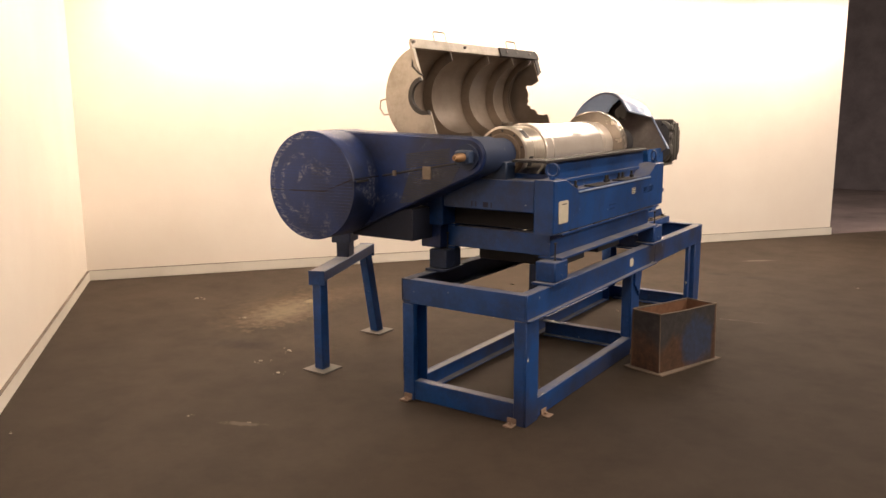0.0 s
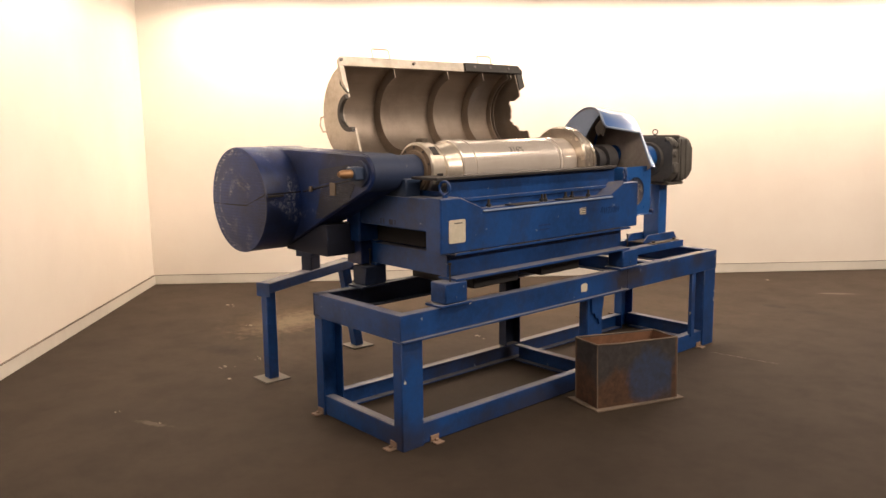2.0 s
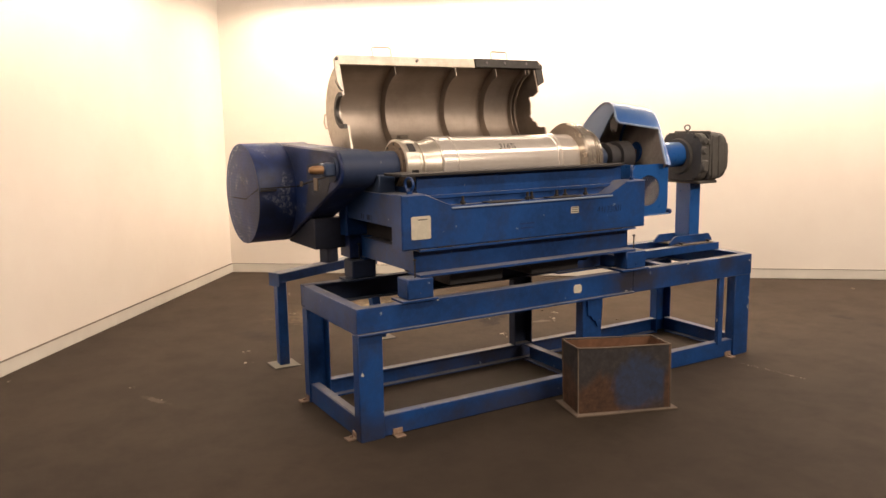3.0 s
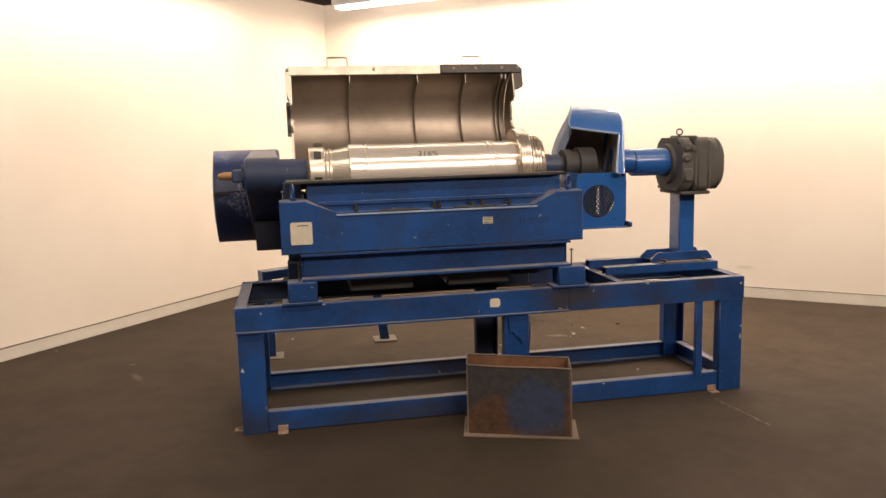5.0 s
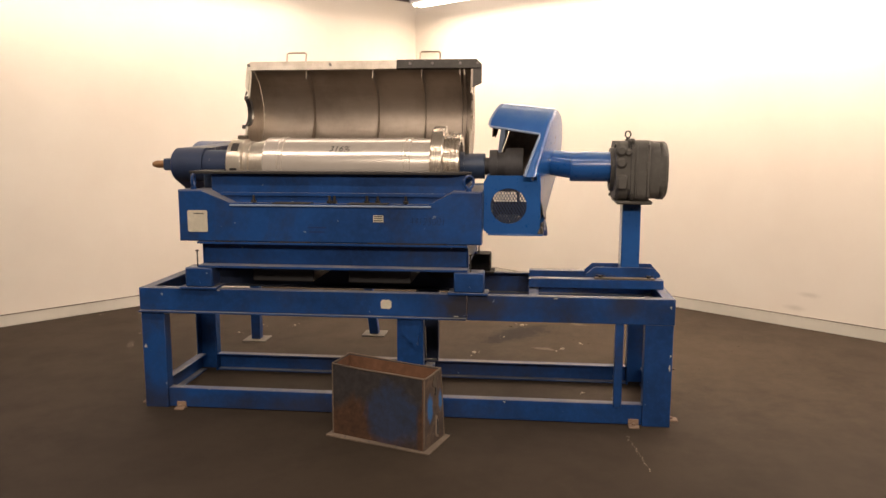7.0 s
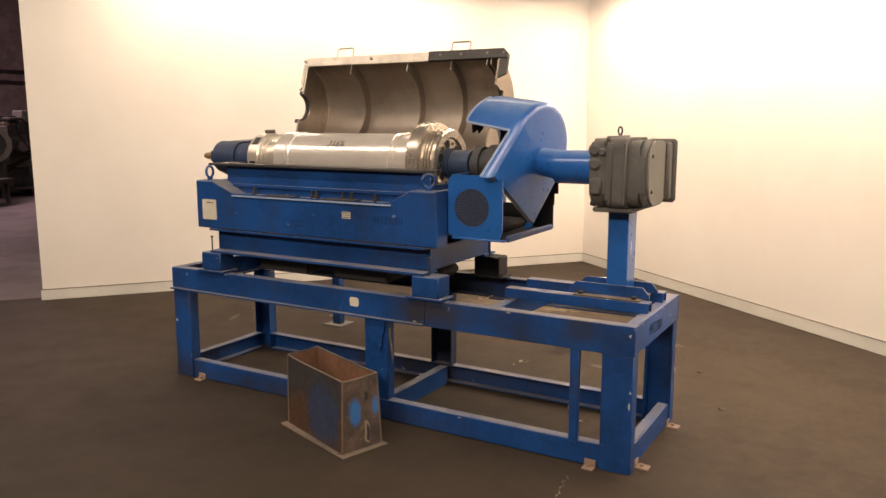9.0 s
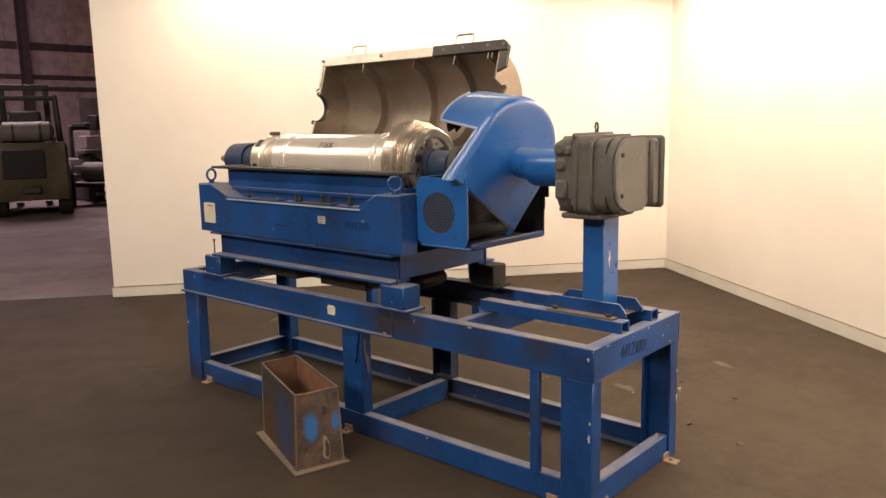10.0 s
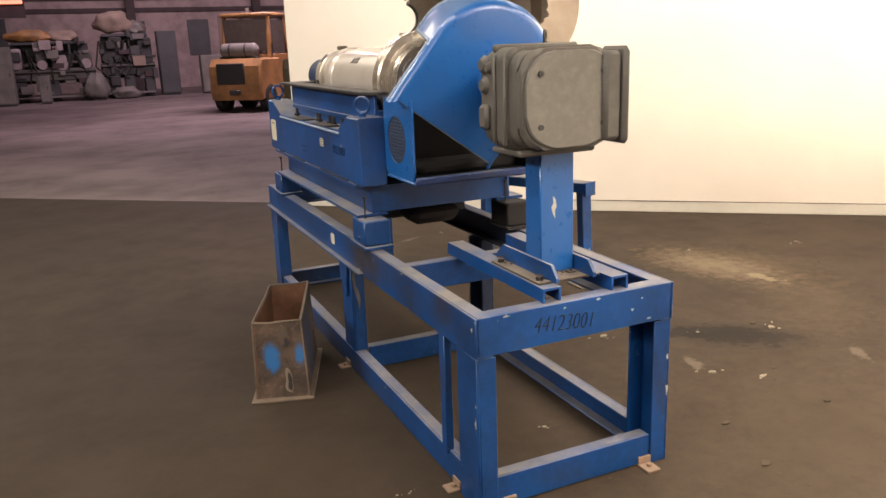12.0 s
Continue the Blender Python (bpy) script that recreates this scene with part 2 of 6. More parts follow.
def rusty():
    """Dark worn plate: a patch of blue left low on one side, orange rust beside it, grime above."""
    m, t, p = nodes_of("rusted_blue_plate")
    a = noise_of(t, 5.0, 7, 0.62, dist=0.6)
    b = noise_of(t, 26, 8, 0.7)
    c = ramp(t, b, [(0.3, (0.022, 0.019, 0.019)), (0.55, (0.038, 0.034, 0.036)), (0.80, (0.085, 0.066, 0.052))])
    rust = ramp(t, b, [(0.3, (0.034, 0.017, 0.010)), (0.55, (0.085, 0.040, 0.020)), (0.80, (0.16, 0.085, 0.045))])
    blue = ramp(t, b, [(0.3, (0.024, 0.028, 0.045)), (0.7, (0.026, 0.052, 0.125))])
    for at, sz, col in (((0.0, -0.08, 0.04), (0.40, 0.30, 0.17), rust), ((0.0, 0.10, 0.15), (0.40, 0.17, 0.15), blue), ((0.0, 0.225, 0.10), (0.40, 0.035, 0.16), rust)):
        co = t.nodes.new("ShaderNodeTexCoord")
        mp = t.nodes.new("ShaderNodeMapping")
        mp.vector_type = "TEXTURE"
        mp.inputs["Location"].default_value, mp.inputs["Scale"].default_value = at, sz
        ln = t.nodes.new("ShaderNodeVectorMath")
        ln.operation = "LENGTH"
        t.links.new(co.outputs["Object"], mp.inputs[0])
        t.links.new(mp.outputs[0], ln.inputs[0])
        reach = math_of(t, "ADD", ln.outputs["Value"], math_of(t, "MULTIPLY", math_of(t, "SUBTRACT", a, 0.5), 1.6))
        c = mix(t, ramp(t, math_of(t, "MULTIPLY", reach, 0.5), [(0.36, (0.92,) * 3), (0.54, (0, 0, 0))]), c, col)
    t.links.new(c, p.inputs["Base Color"])
    p.inputs["Roughness"].default_value = 0.62
    bump(t, p, b, 0.35, 0.003)
    return m


RUST = rusty()
RIM_RUST = paint("worn_pale_rust", (0.17, 0.125, 0.090), 0.75, 0.2, chips=0.5, chip_col=(0.06, 0.04, 0.03), grime=0.5, bumps=0.4)
BROWN_DUST = paint("brown_dusty_face", (0.20, 0.145, 0.10), 0.75, 0, grime=0.45, bumps=0.3)
BROWN_RUST = paint("brown_rust", (0.20, 0.095, 0.050), 0.85, 0.1, grime=0.5, bumps=0.4)


def box_end_paint():
    """Rust and grey dirt, with two worn patches of bright blue paint left."""
    m, t, p = nodes_of("dirty_rusted_plate")
    a, b = noise_of(t, 9, 7, 0.7, dist=0.5), noise_of(t, 40, 6, 0.7)
    c = ramp(t, a, [(0.32, (0.032, 0.024, 0.020)), (0.5, (0.075, 0.051, 0.039)), (0.68, (0.145, 0.095, 0.063))])
    c = mix(t, ramp(t, b, [(0.55, (0, 0, 0)), (0.72, (0.6, 0.6, 0.6))]), c, (0.25, 0.18, 0.13))
    for at, sz in (((0.125, 0.255, 0.185), (0.034, 0.034, 0.062)), ((0.020, 0.285, 0.190), (0.024, 0.024, 0.055))):
        co = t.nodes.new("ShaderNodeTexCoord")
        mp = t.nodes.new("ShaderNodeMapping")
        mp.vector_type = "TEXTURE"
        mp.inputs["Location"].default_value, mp.inputs["Scale"].default_value = at, sz
        ln = t.nodes.new("ShaderNodeVectorMath")
        ln.operation = "LENGTH"
        t.links.new(co.outputs["Object"], mp.inputs[0])
        t.links.new(mp.outputs[0], ln.inputs[0])
        reach = math_of(t, "ADD", ln.outputs["Value"], math_of(t, "MULTIPLY", a, 2.6))
        c = mix(t, ramp(t, math_of(t, "MULTIPLY", reach, 0.3), [(0.55, (0.9, 0.9, 0.9)), (0.72, (0, 0, 0))]), c, (0.022, 0.15, 0.42))
    t.links.new(c, p.inputs["Base Color"])
    p.inputs["Roughness"].default_value = 0.7
    bump(t, p, a, 0.5, 0.004)
    return m


BOX_END = box_end_paint()
TORN = paint("torn_pale_metal", (0.24, 0.185, 0.14), 0.6, 0, grime=0.4)


def wall_paint(scuffs):
    m, t, p = nodes_of("warm_white_wall_paint")
    a = noise_of(t, 1.1, 5, 0.6)
    b = noise_of(t, 90, 4, 0.6)
    c = ramp(t, a, [(0.3, (0.76, 0.70, 0.63)), (0.7, (0.82, 0.772, 0.70))])
    s = noise_of(t, 5, 8, 0.75, (1, 1, 0.6))
    c = mix(t, ramp(t, s, [(0.70, (0, 0, 0)), (0.80, (0.3, 0.3, 0.3))]), c, (0.45, 0.40, 0.34))
    for at in scuffs:
        co = t.nodes.new("ShaderNodeTexCoord")
        mp = t.nodes.new("ShaderNodeMapping")
        mp.vector_type = "TEXTURE"
        mp.inputs["Location"].default_value, mp.inputs["Scale"].default_value = at, (0.10, 0.10, 0.025)
        ln = t.nodes.new("ShaderNodeVectorMath")
        ln.operation = "LENGTH"
        t.links.new(co.outputs["Object"], mp.inputs[0])
        t.links.new(mp.outputs[0], ln.inputs[0])
        reach = math_of(t, "ADD", ln.outputs["Value"], math_of(t, "MULTIPLY", s, 1.2))
        c = mix(t, ramp(t, math_of(t, "MULTIPLY", reach, 0.5), [(0.40, (0.28,) * 3), (0.80, (0, 0, 0))]), c, (0.32, 0.28, 0.22))
    t.links.new(c, p.inputs["Base Color"])
    p.inputs["Roughness"].default_value = 0.62
    bump(t, p, b, 0.12, 0.001)
    return m


# worn patches on the room's floor: x, y, half length, half width, turn, colour, strength, whether its edge is sharp
TANNISH, OILY, CHALK, SANDY = (0.150, 0.108, 0.064), (0.014, 0.011, 0.009), (0.36, 0.32, 0.26), (0.30, 0.245, 0.165)
# the first, broad tan patch also paints in reflected lamplight
STAINS_AND_SHEEN = [(-1.35, 2.80, 1.7, 1.2, 40, TANNISH, 0.17, 0), (-2.60, 1.00, 0.80, 0.50, 100, TANNISH, 0.34, 0), (-2.49, 0.93, 0.62, 0.30, 104, SANDY, 0.32, 0), (-2.56, 1.30, 0.26, 0.08, 100, SANDY, 0.45, 1), (-2.12, 0.20, 0.36, 0.14, 20, OILY, 0.55, 0),
          (-1.75, 1.91, 0.56, 0.24, 140, OILY, 0.9, 1), (-1.57, 1.77, 0.24, 0.14, 140, OILY, 0.8, 1), (-2.45, 1.75, 0.70, 0.42, 40, TANNISH, 0.16, 0), (-1.35, 2.07, 0.13, 0.06, 70, CHALK, 0.2, 1),
          (-2.05, 2.34, 0.16, 0.05, 60, CHALK, 0.18, 1), (-1.90, 4.54, 0.13, 0.06, 10, OILY, 0.5, 0), (-0.22, 3.97, 0.20, 0.09, 10, OILY, 0.5, 1), (0.10, 3.98, 0.24, 0.10, 30, OILY, 0.45, 0),
          (-0.07, 4.79, 0.26, 0.06, 40, CHALK, 0.22, 1), (-1.86, 5.52, 0.10, 0.04, 0, CHALK, 0.25, 0), (-1.14, -0.69, 0.17, 0.04, 25, CHALK, 0.15, 1), (-1.6, 0.9, 0.9, 0.5, 70, TANNISH, 0.10, 0)]


def floor_paint(name, lo, hi, stain, light_spots, scale=1.0, spots=()):
    """Rolled dark floor with worn patches, grit and pale specks."""
    m, t, p = nodes_of(name)
    big = noise_of(t, 0.55 * scale, 6, 0.62)
    mid = noise_of(t, 3.0 * scale, 8, 0.7)
    grit = noise_of(t, 120, 4, 0.7)
    c = ramp(t, big, [(0.3, lo), (0.7, hi)])
    c = mix(t, ramp(t, mid, [(0.44, (0, 0, 0)), (0.74, (0.6, 0.6, 0.6))]), c, stain)
    c = mix(t, ramp(t, noise_of(t, 4.3 * scale, 9, 0.78, dist=0.3), [(0.69, (0, 0, 0)), (0.76, (0.7, 0.7, 0.7))]), c, light_spots)
    c = mix(t, math_of(t, "MULTIPLY", grit, 0.5), c, tuple(x * 0.45 for x in lo))
    edge = noise_of(t, 14.0, 8, 0.78) if spots else None
    for x, y, a, b, turn, col, force, sharp in spots:
        co = t.nodes.new("ShaderNodeTexCoord")
        mp = t.nodes.new("ShaderNodeMapping")
        mp.vector_type = "TEXTURE"
        mp.inputs["Location"].default_value, mp.inputs["Rotation"].default_value, mp.inputs["Scale"].default_value = (x, y, 0), (0, 0, radians(turn)), (a, b, 1)
        ln = t.nodes.new("ShaderNodeVectorMath")
        ln.operation = "LENGTH"
        t.links.new(co.outputs["Object"], mp.inputs[0])
        t.links.new(mp.outputs[0], ln.inputs[0])
        reach = math_of(t, "ADD", ln.outputs["Value"], math_of(t, "MULTIPLY", edge, 2.2))
        c = mix(t, ramp(t, math_of(t, "MULTIPLY", reach, 0.5), [(0.74 if sharp else 0.62, (force,) * 3), (0.86 if sharp else 1.0, (0, 0, 0))]), c, col)
    t.links.new(c, p.inputs["Base Color"])
    t.links.new(math_of(t, "ADD", math_of(t, "MULTIPLY", mid, 0.25), 0.65), p.inputs["Roughness"])
    p.inputs["Specular IOR Level"].default_value = 0.22
    bump(t, p, grit, 0.3, 0.002)
    return m


WALL = wall_paint([CORNER + V * 4.17 + Vector((0, 0, 0.25)), CORNER + V * 4.08 + Vector((0, 0, 0.14))])
FLOOR = floor_paint("dark_brown_floor", (0.041, 0.0295, 0.0203), (0.062, 0.045, 0.0305), (0.030, 0.022, 0.0155), (0.11, 0.084, 0.055), spots=STAINS_AND_SHEEN)
CONCRETE = floor_paint("hall_concrete", (0.10, 0.076, 0.077), (0.34, 0.275, 0.265), (0.020, 0.014, 0.016), (0.38, 0.33, 0.31), 0.30)
BASE_TRIM = paint("white_baseboard_paint", (0.70, 0.67, 0.60), 0.45, 0.9, dust_sheen_col=(0.10, 0.085, 0.07), grime=0.12, mottle=0.0, bumps=0.03)
LEDGE_DUST = paint("dark_ledge_dust", (0.20, 0.165, 0.13), 0.9, 0, grime=0.5)
HOUSING = paint("white_lamp_housing", (0.55, 0.55, 0.58), 0.4, 0.0, grime=0.15)
HALL_WALL = paint("stained_hall_panel", (0.37, 0.28, 0.27), 0.8, 0, grime=0.35, mottle=0.15)
HALL_TAN = paint("tan_stained_hall_sheet", (0.40, 0.28, 0.235), 0.8, 0, grime=0.35, mottle=0.15)
HALL_GREY = paint("grey_pink_hall_sheet", (0.33, 0.27, 0.275), 0.8, 0, grime=0.3, mottle=0.15)
HALL_DARK = paint("dark_hall_steel", (0.055, 0.034, 0.036), 0.7, 0, grime=0.4)
HALL_DIM = paint("grey_brown_hall_sheet", (0.13, 0.11, 0.12), 0.8, 0, grime=0.35, mottle=0.15)
CEIL = paint("dark_ceiling", (0.05, 0.045, 0.05), 0.85, 0, grime=0.3)
YELLOW = paint("worn_yellow_orange_paint", (0.37, 0.185, 0.065), 0.5, 0.3, grime=0.5)
OLIVE = paint("dull_olive_paint", (0.085, 0.064, 0.032), 0.6, 0.2, grime=0.5)
RUBBER = paint("black_tyre_rubber", (0.018, 0.017, 0.017), 0.8, 0.2)
GLASS_DARK = paint("dirty_cab_glass", (0.10, 0.08, 0.07), 0.25, 0, grime=0.3)
PALE = paint("pale_grey_metal", (0.175, 0.155, 0.145), 0.55, 0.2, grime=0.4)
TAN = paint("tan_wrapping", (0.28, 0.205, 0.165), 0.8, 0, grime=0.3)
DARK_CAB = paint("dark_grey_cabinet_paint", (0.055, 0.055, 0.06), 0.5, 0.2)


def glow(name, col, strength):
    m, t, p = nodes_of(name)
    p.inputs["Emission Color"].default_value = (*col, 1)
    p.inputs["Emission Strength"].default_value = strength
    return m


TUBE = glow("lit_tube", (1.0, 0.93, 0.80), 8.0)

# ---- mesh tools ----


# the machine, its table and its motor are drawn a little too broad and high: their true size across and up
SLIM = {"machine_table", "decanter_centrifuge", "drive_motor"}
TRUE = Matrix.Diagonal((1.0, 1.0, 0.984, 1.0))


def thing(name, at, label, category, group="", kind=""):
    ob = new(name)
    ob.empty_display_size = 0.1
    ob.location = TRUE @ Vector(at) if name in SLIM else at
    return tagged(ob, label, category, group, kind)


def root_of(ob):
    while ob.parent is not None:
        ob = ob.parent
    return ob


def base_of(ob):
    return root_of(ob).location.copy()


def part(name, bm, material, parent, label="", smooth=40):
    """Links a bmesh, built at its place in the world, as one mesh under a thing or a part."""
    bmesh.ops.remove_doubles(bm, verts=bm.verts, dist=1e-5)
    bmesh.ops.recalc_face_normals(bm, faces=bm.faces)
    off = base_of(parent) if parent else Vector()
    if parent and root_of(parent).name in SLIM:
        bmesh.ops.transform(bm, matrix=TRUE, verts=bm.verts)
    bmesh.ops.translate(bm, verts=bm.verts, vec=-off)
    if smooth:
        lim = radians(smooth)
        for f in bm.faces:
            f.smooth = True
        for e in bm.edges:
            if len(e.link_faces) != 2 or e.calc_face_angle(3) > lim:
                e.smooth = False
    me = bpy.data.meshes.new(name)
    bm.to_mesh(me)
    bm.free()
    me.materials.append(material)
    ob = new(name, me)
    ob.parent = parent
    if label:
        ob["label"] = label
    return ob


def whole(name, bm, material, label, category, group="", kind="", smooth=40):
    return tagged(part(name, bm, material, None, "", smooth), label, category, group, kind)


def bx(bm, x0, x1, y0, y1, z0, z1, bevel=0.003, m=None):
    g = bmesh.ops.create_cube(bm, size=1)
    vs = g["verts"]
    for v in vs:
        v.co = Vector((x0 + (v.co.x + 0.5) * (x1 - x0), y0 + (v.co.y + 0.5) * (y1 - y0), z0 + (v.co.z + 0.5) * (z1 - z0)))
    if m is not None:
        bmesh.ops.transform(bm, matrix=m, verts=vs)
    if bevel:
        es = {e for v in vs for e in v.link_edges}
        bmesh.ops.bevel(bm, geom=list(es), offset=bevel, segments=1, affect="EDGES")
    return bm


def box(*a, **k):
    return bx(bmesh.new(), *a, **k)


def frame_to(p0, p1):
    d = Vector(p1) - Vector(p0)
    return d.length, Matrix.Translation(p0) @ d.to_track_quat("Z", "Y").to_matrix().to_4x4()


def lathe(bm, p0, p1, profile, seg=32, arc=360.0, start=0.0, m=None):
    """Turns (along, radius) pairs about the line from p0 towards p1."""
    _, f = frame_to(p0, p1)
    if m is not None:
        f = m @ f
    full = arc >= 359.9
    n = seg if full else seg + 1
    rings = []
    for s, r in profile:
        ring = []
        for i in range(n):
            a = radians(start + arc * i / seg)
            ring.append(bm.verts.new(f @ Vector((r * math.cos(a), r * math.sin(a), s))))
        rings.append(ring)
    for a, b in zip(rings, rings[1:]):
        for i in range(seg):
            j = (i + 1) % n
            bm.faces.new((a[i], a[j], b[j], b[i]))
    return bm


def rod(bm, p0, p1, r0, r1=None, seg=16):
    r1 = r0 if r1 is None else r1
    length, _ = frame_to(p0, p1)
    return lathe(bm, p0, p1, [(0, 1e-4), (0, r0), (length, r1), (length, 1e-4)], seg)


def wire(bm, pts, r, seg=8):
    """A bent round bar through pts."""
    pts = [Vector(p) for p in pts]
    rings = []
    ref = Vector((0.31, 0.73, 0.61)).normalized()
    for i, p in enumerate(pts):
        d = (pts[min(i + 1, len(pts) - 1)] - pts[max(i - 1, 0)]).normalized()
        a = d.cross(ref).normalized()
        b = d.cross(a)
        rings.append([bm.verts.new(p + r * (math.cos(2 * math.pi * k / seg) * a + math.sin(2 * math.pi * k / seg) * b)) for k in range(seg)])
    for a, b in zip(rings, rings[1:]):
        for k in range(seg):
            bm.faces.new((a[k], a[(k + 1) % seg], b[(k + 1) % seg], b[k]))
    bm.faces.new(rings[0])
    bm.faces.new(rings[-1])
    return bm


def prism(bm, poly, to3, depth0, depth1, bevel=0.0):
    """Extrudes a flat outline: to3(a, b, d) gives the place of outline point (a, b) at depth d."""
    lo = [bm.verts.new(to3(a, b, depth0)) for a, b in poly]
    hi = [bm.verts.new(to3(a, b, depth1)) for a, b in poly]
    n = len(poly)
    fs = [bm.faces.new(lo), bm.faces.new(hi)]
    for i in range(n):
        bm.faces.new((lo[i], lo[(i + 1) % n], hi[(i + 1) % n], hi[i]))
    if bevel:
        es = {e for f in fs for e in f.edges}
        bmesh.ops.bevel(bm, geom=list(es), offset=bevel, segments=1, affect="EDGES")
    return bm


def band(bm, outer, inner, to3, d0, d1):
    """A plate with a hole, or an open strip of sheet: two outlines with the same count of points, not closed."""
    rows = [[bm.verts.new(to3(a, b, d)) for a, b in line] for line, d in ((outer, d0), (outer, d1), (inner, d1), (inner, d0))]
    for a, b in zip(rows, rows[1:] + rows[:1]):
        for i in range(len(a) - 1):
            bm.faces.new((a[i], a[i + 1], b[i + 1], b[i]))
    for i in (0, -1):
        bm.faces.new([r[i] for r in rows])
    return bm


def channel(bm, axis, a0, a1, web, depth, lo, hi, up="z", t=0.008):
    """A rolled C section. axis: the way it runs ('x', 'y' or 'z'); web: the plane of its back on the other level
    axis; depth: signed reach of its flanges; lo, hi: its extent across."""
    def put(w0, w1, c0, c1):
        w0, w1 = sorted((w0, w1))
        if axis == "y":
            bx(bm, w0, w1, a0, a1, c0, c1, 0.002)
        elif axis == "x":
            bx(bm, a0, a1, w0, w1, c0, c1, 0.002)
        elif up == "y":
            bx(bm, w0, w1, c0, c1, a0, a1, 0.002)
        else:
            bx(bm, c0, c1, w0, w1, a0, a1, 0.002)
    s = 1 if depth > 0 else -1
    put(web, web + s * t, lo, hi)
    put(web + s * t, web + depth, lo, lo + t)
    put(web + s * t, web + depth, hi - t, hi)
    return bm


def word(name, body, size, m, material, parent, label, thick=0.0006, thin=0.0):
    cu = bpy.data.curves.new(name, "FONT")
    cu.body, cu.size, cu.extrude, cu.offset, cu.shear = body, size, thick, -thin, 0.18
    tmp = bpy.data.objects.new(name, cu)
    scene.collection.objects.link(tmp)
    me = bpy.data.meshes.new_from_object(tmp.evaluated_get(bpy.context.evaluated_depsgraph_get()))
    bpy.data.objects.remove(tmp)
    off = base_of(parent)
    me.transform(Matrix.Translation(-off) @ (TRUE if root_of(parent).name in SLIM else Matrix()) @ m)
    me.materials.clear()
    me.materials.append(material)
    ob = new(name, me)
    ob.parent = parent
    ob["label"] = label
    return ob


# ---- setting ----
def along_wall(along, out, a0, a1, o0, o1, z0, z1, bevel=0.0):
    bm = bmesh.new()
    vs = [bm.verts.new(CORNER + along * a + out * o + Vector((0, 0, z))) for z in (z0, z1) for a, o in ((a0, o0), (a1, o0), (a1, o1), (a0, o1))]
    for f in ((0, 1, 2, 3), (4, 5, 6, 7), (0, 1, 5, 4), (1, 2, 6, 5), (2, 3, 7, 6), (3, 0, 4, 7)):
        bm.faces.new([vs[i] for i in f])
    if bevel:
        bmesh.ops.bevel(bm, geom=bm.edges[:], offset=bevel, segments=2, affect="EDGES")
    return bm


# the room's dark floor covers the inside of the two wall lines; the hall floor lies all round, a little lower
bm = bmesh.new()
far = 14.0
bm.faces.new([bm.verts.new(CORNER + U * a + V * b + Vector((0, 0, 0))) for a, b in ((-0.02, -0.10), (far, -0.10), (far, far), (-0.02, far))])
whole("floor", bm, FLOOR, "dark brown worn floor with scuffs, dust and pale specks", "floor", kind="structure")
bm = bmesh.new()
bm.faces.new([bm.verts.new(c) for c in ((-24, -32, -0.006), (26, -32, -0.006), (26, 22, -0.006), (-24, 22, -0.006))])
whole("ground", bm, CONCRETE, "stained pinkish grey concrete floor of the hall", "floor", kind="structure")

whole("wall_south", along_wall(U, V, -0.12, LEN_U, -0.12, 0, 0, WALL_H), WALL, "cream white painted partition wall with faint scuffs", "wall", kind="structure")
whole("wall_west", along_wall(V, U, 0.0, LEN_V, -0.12, 0, 0, WALL_H), WALL, "cream white painted partition wall, bright under tube lights", "wall", kind="structure")
whole("baseboard", along_wall(U, V, 0.016, LEN_U + 0.012, 0.001, 0.018, 0, 0.085, 0.003), BASE_TRIM, "white painted baseboard, dusty along the top", "baseboard", kind="structure")
whole("baseboard", along_wall(V, U, 0.001, LEN_V + 0.012, 0.001, 0.018, 0, 0.085, 0.003), BASE_TRIM, "white painted baseboard, dusty along the top", "baseboard", kind="structure")

whole("trim", along_wall(U, V, 0.016, LEN_U + 0.010, 0.001, 0.020, 0.0855, 0.0885), LEDGE_DUST, "dark dust lying along the baseboard top", "baseboard", kind="structure")
whole("trim", along_wall(V, U, 0.020, LEN_V + 0.010, 0.001, 0.019, 0.0855, 0.0875), LEDGE_DUST, "dark dust lying along the baseboard top", "baseboard", kind="structure")

for n, c in (("wall_hall_south", (-24, 26, -31, -30.6, 0, 8)), ("wall_hall_east", (25, 25.4, -31, 21, 0, 8)), ("wall_hall_west", (-24, -23.6, -31, 21, 0, 8))):
    whole(n, box(*c, bevel=0), HALL_WALL, "stained pinkish brown hall wall panels", "wall", kind="structure")
whole("wall_hall_north", box(-24, 26, 12.6, 13.0, 0, 8, bevel=0), HALL_DIM, "dark unlit hall wall", "wall", kind="structure")
whole("ceiling", box(-24, 26, -31, 13, 7.2, 7.5, bevel=0), CEIL, "dark hall ceiling", "ceiling", kind="structure")


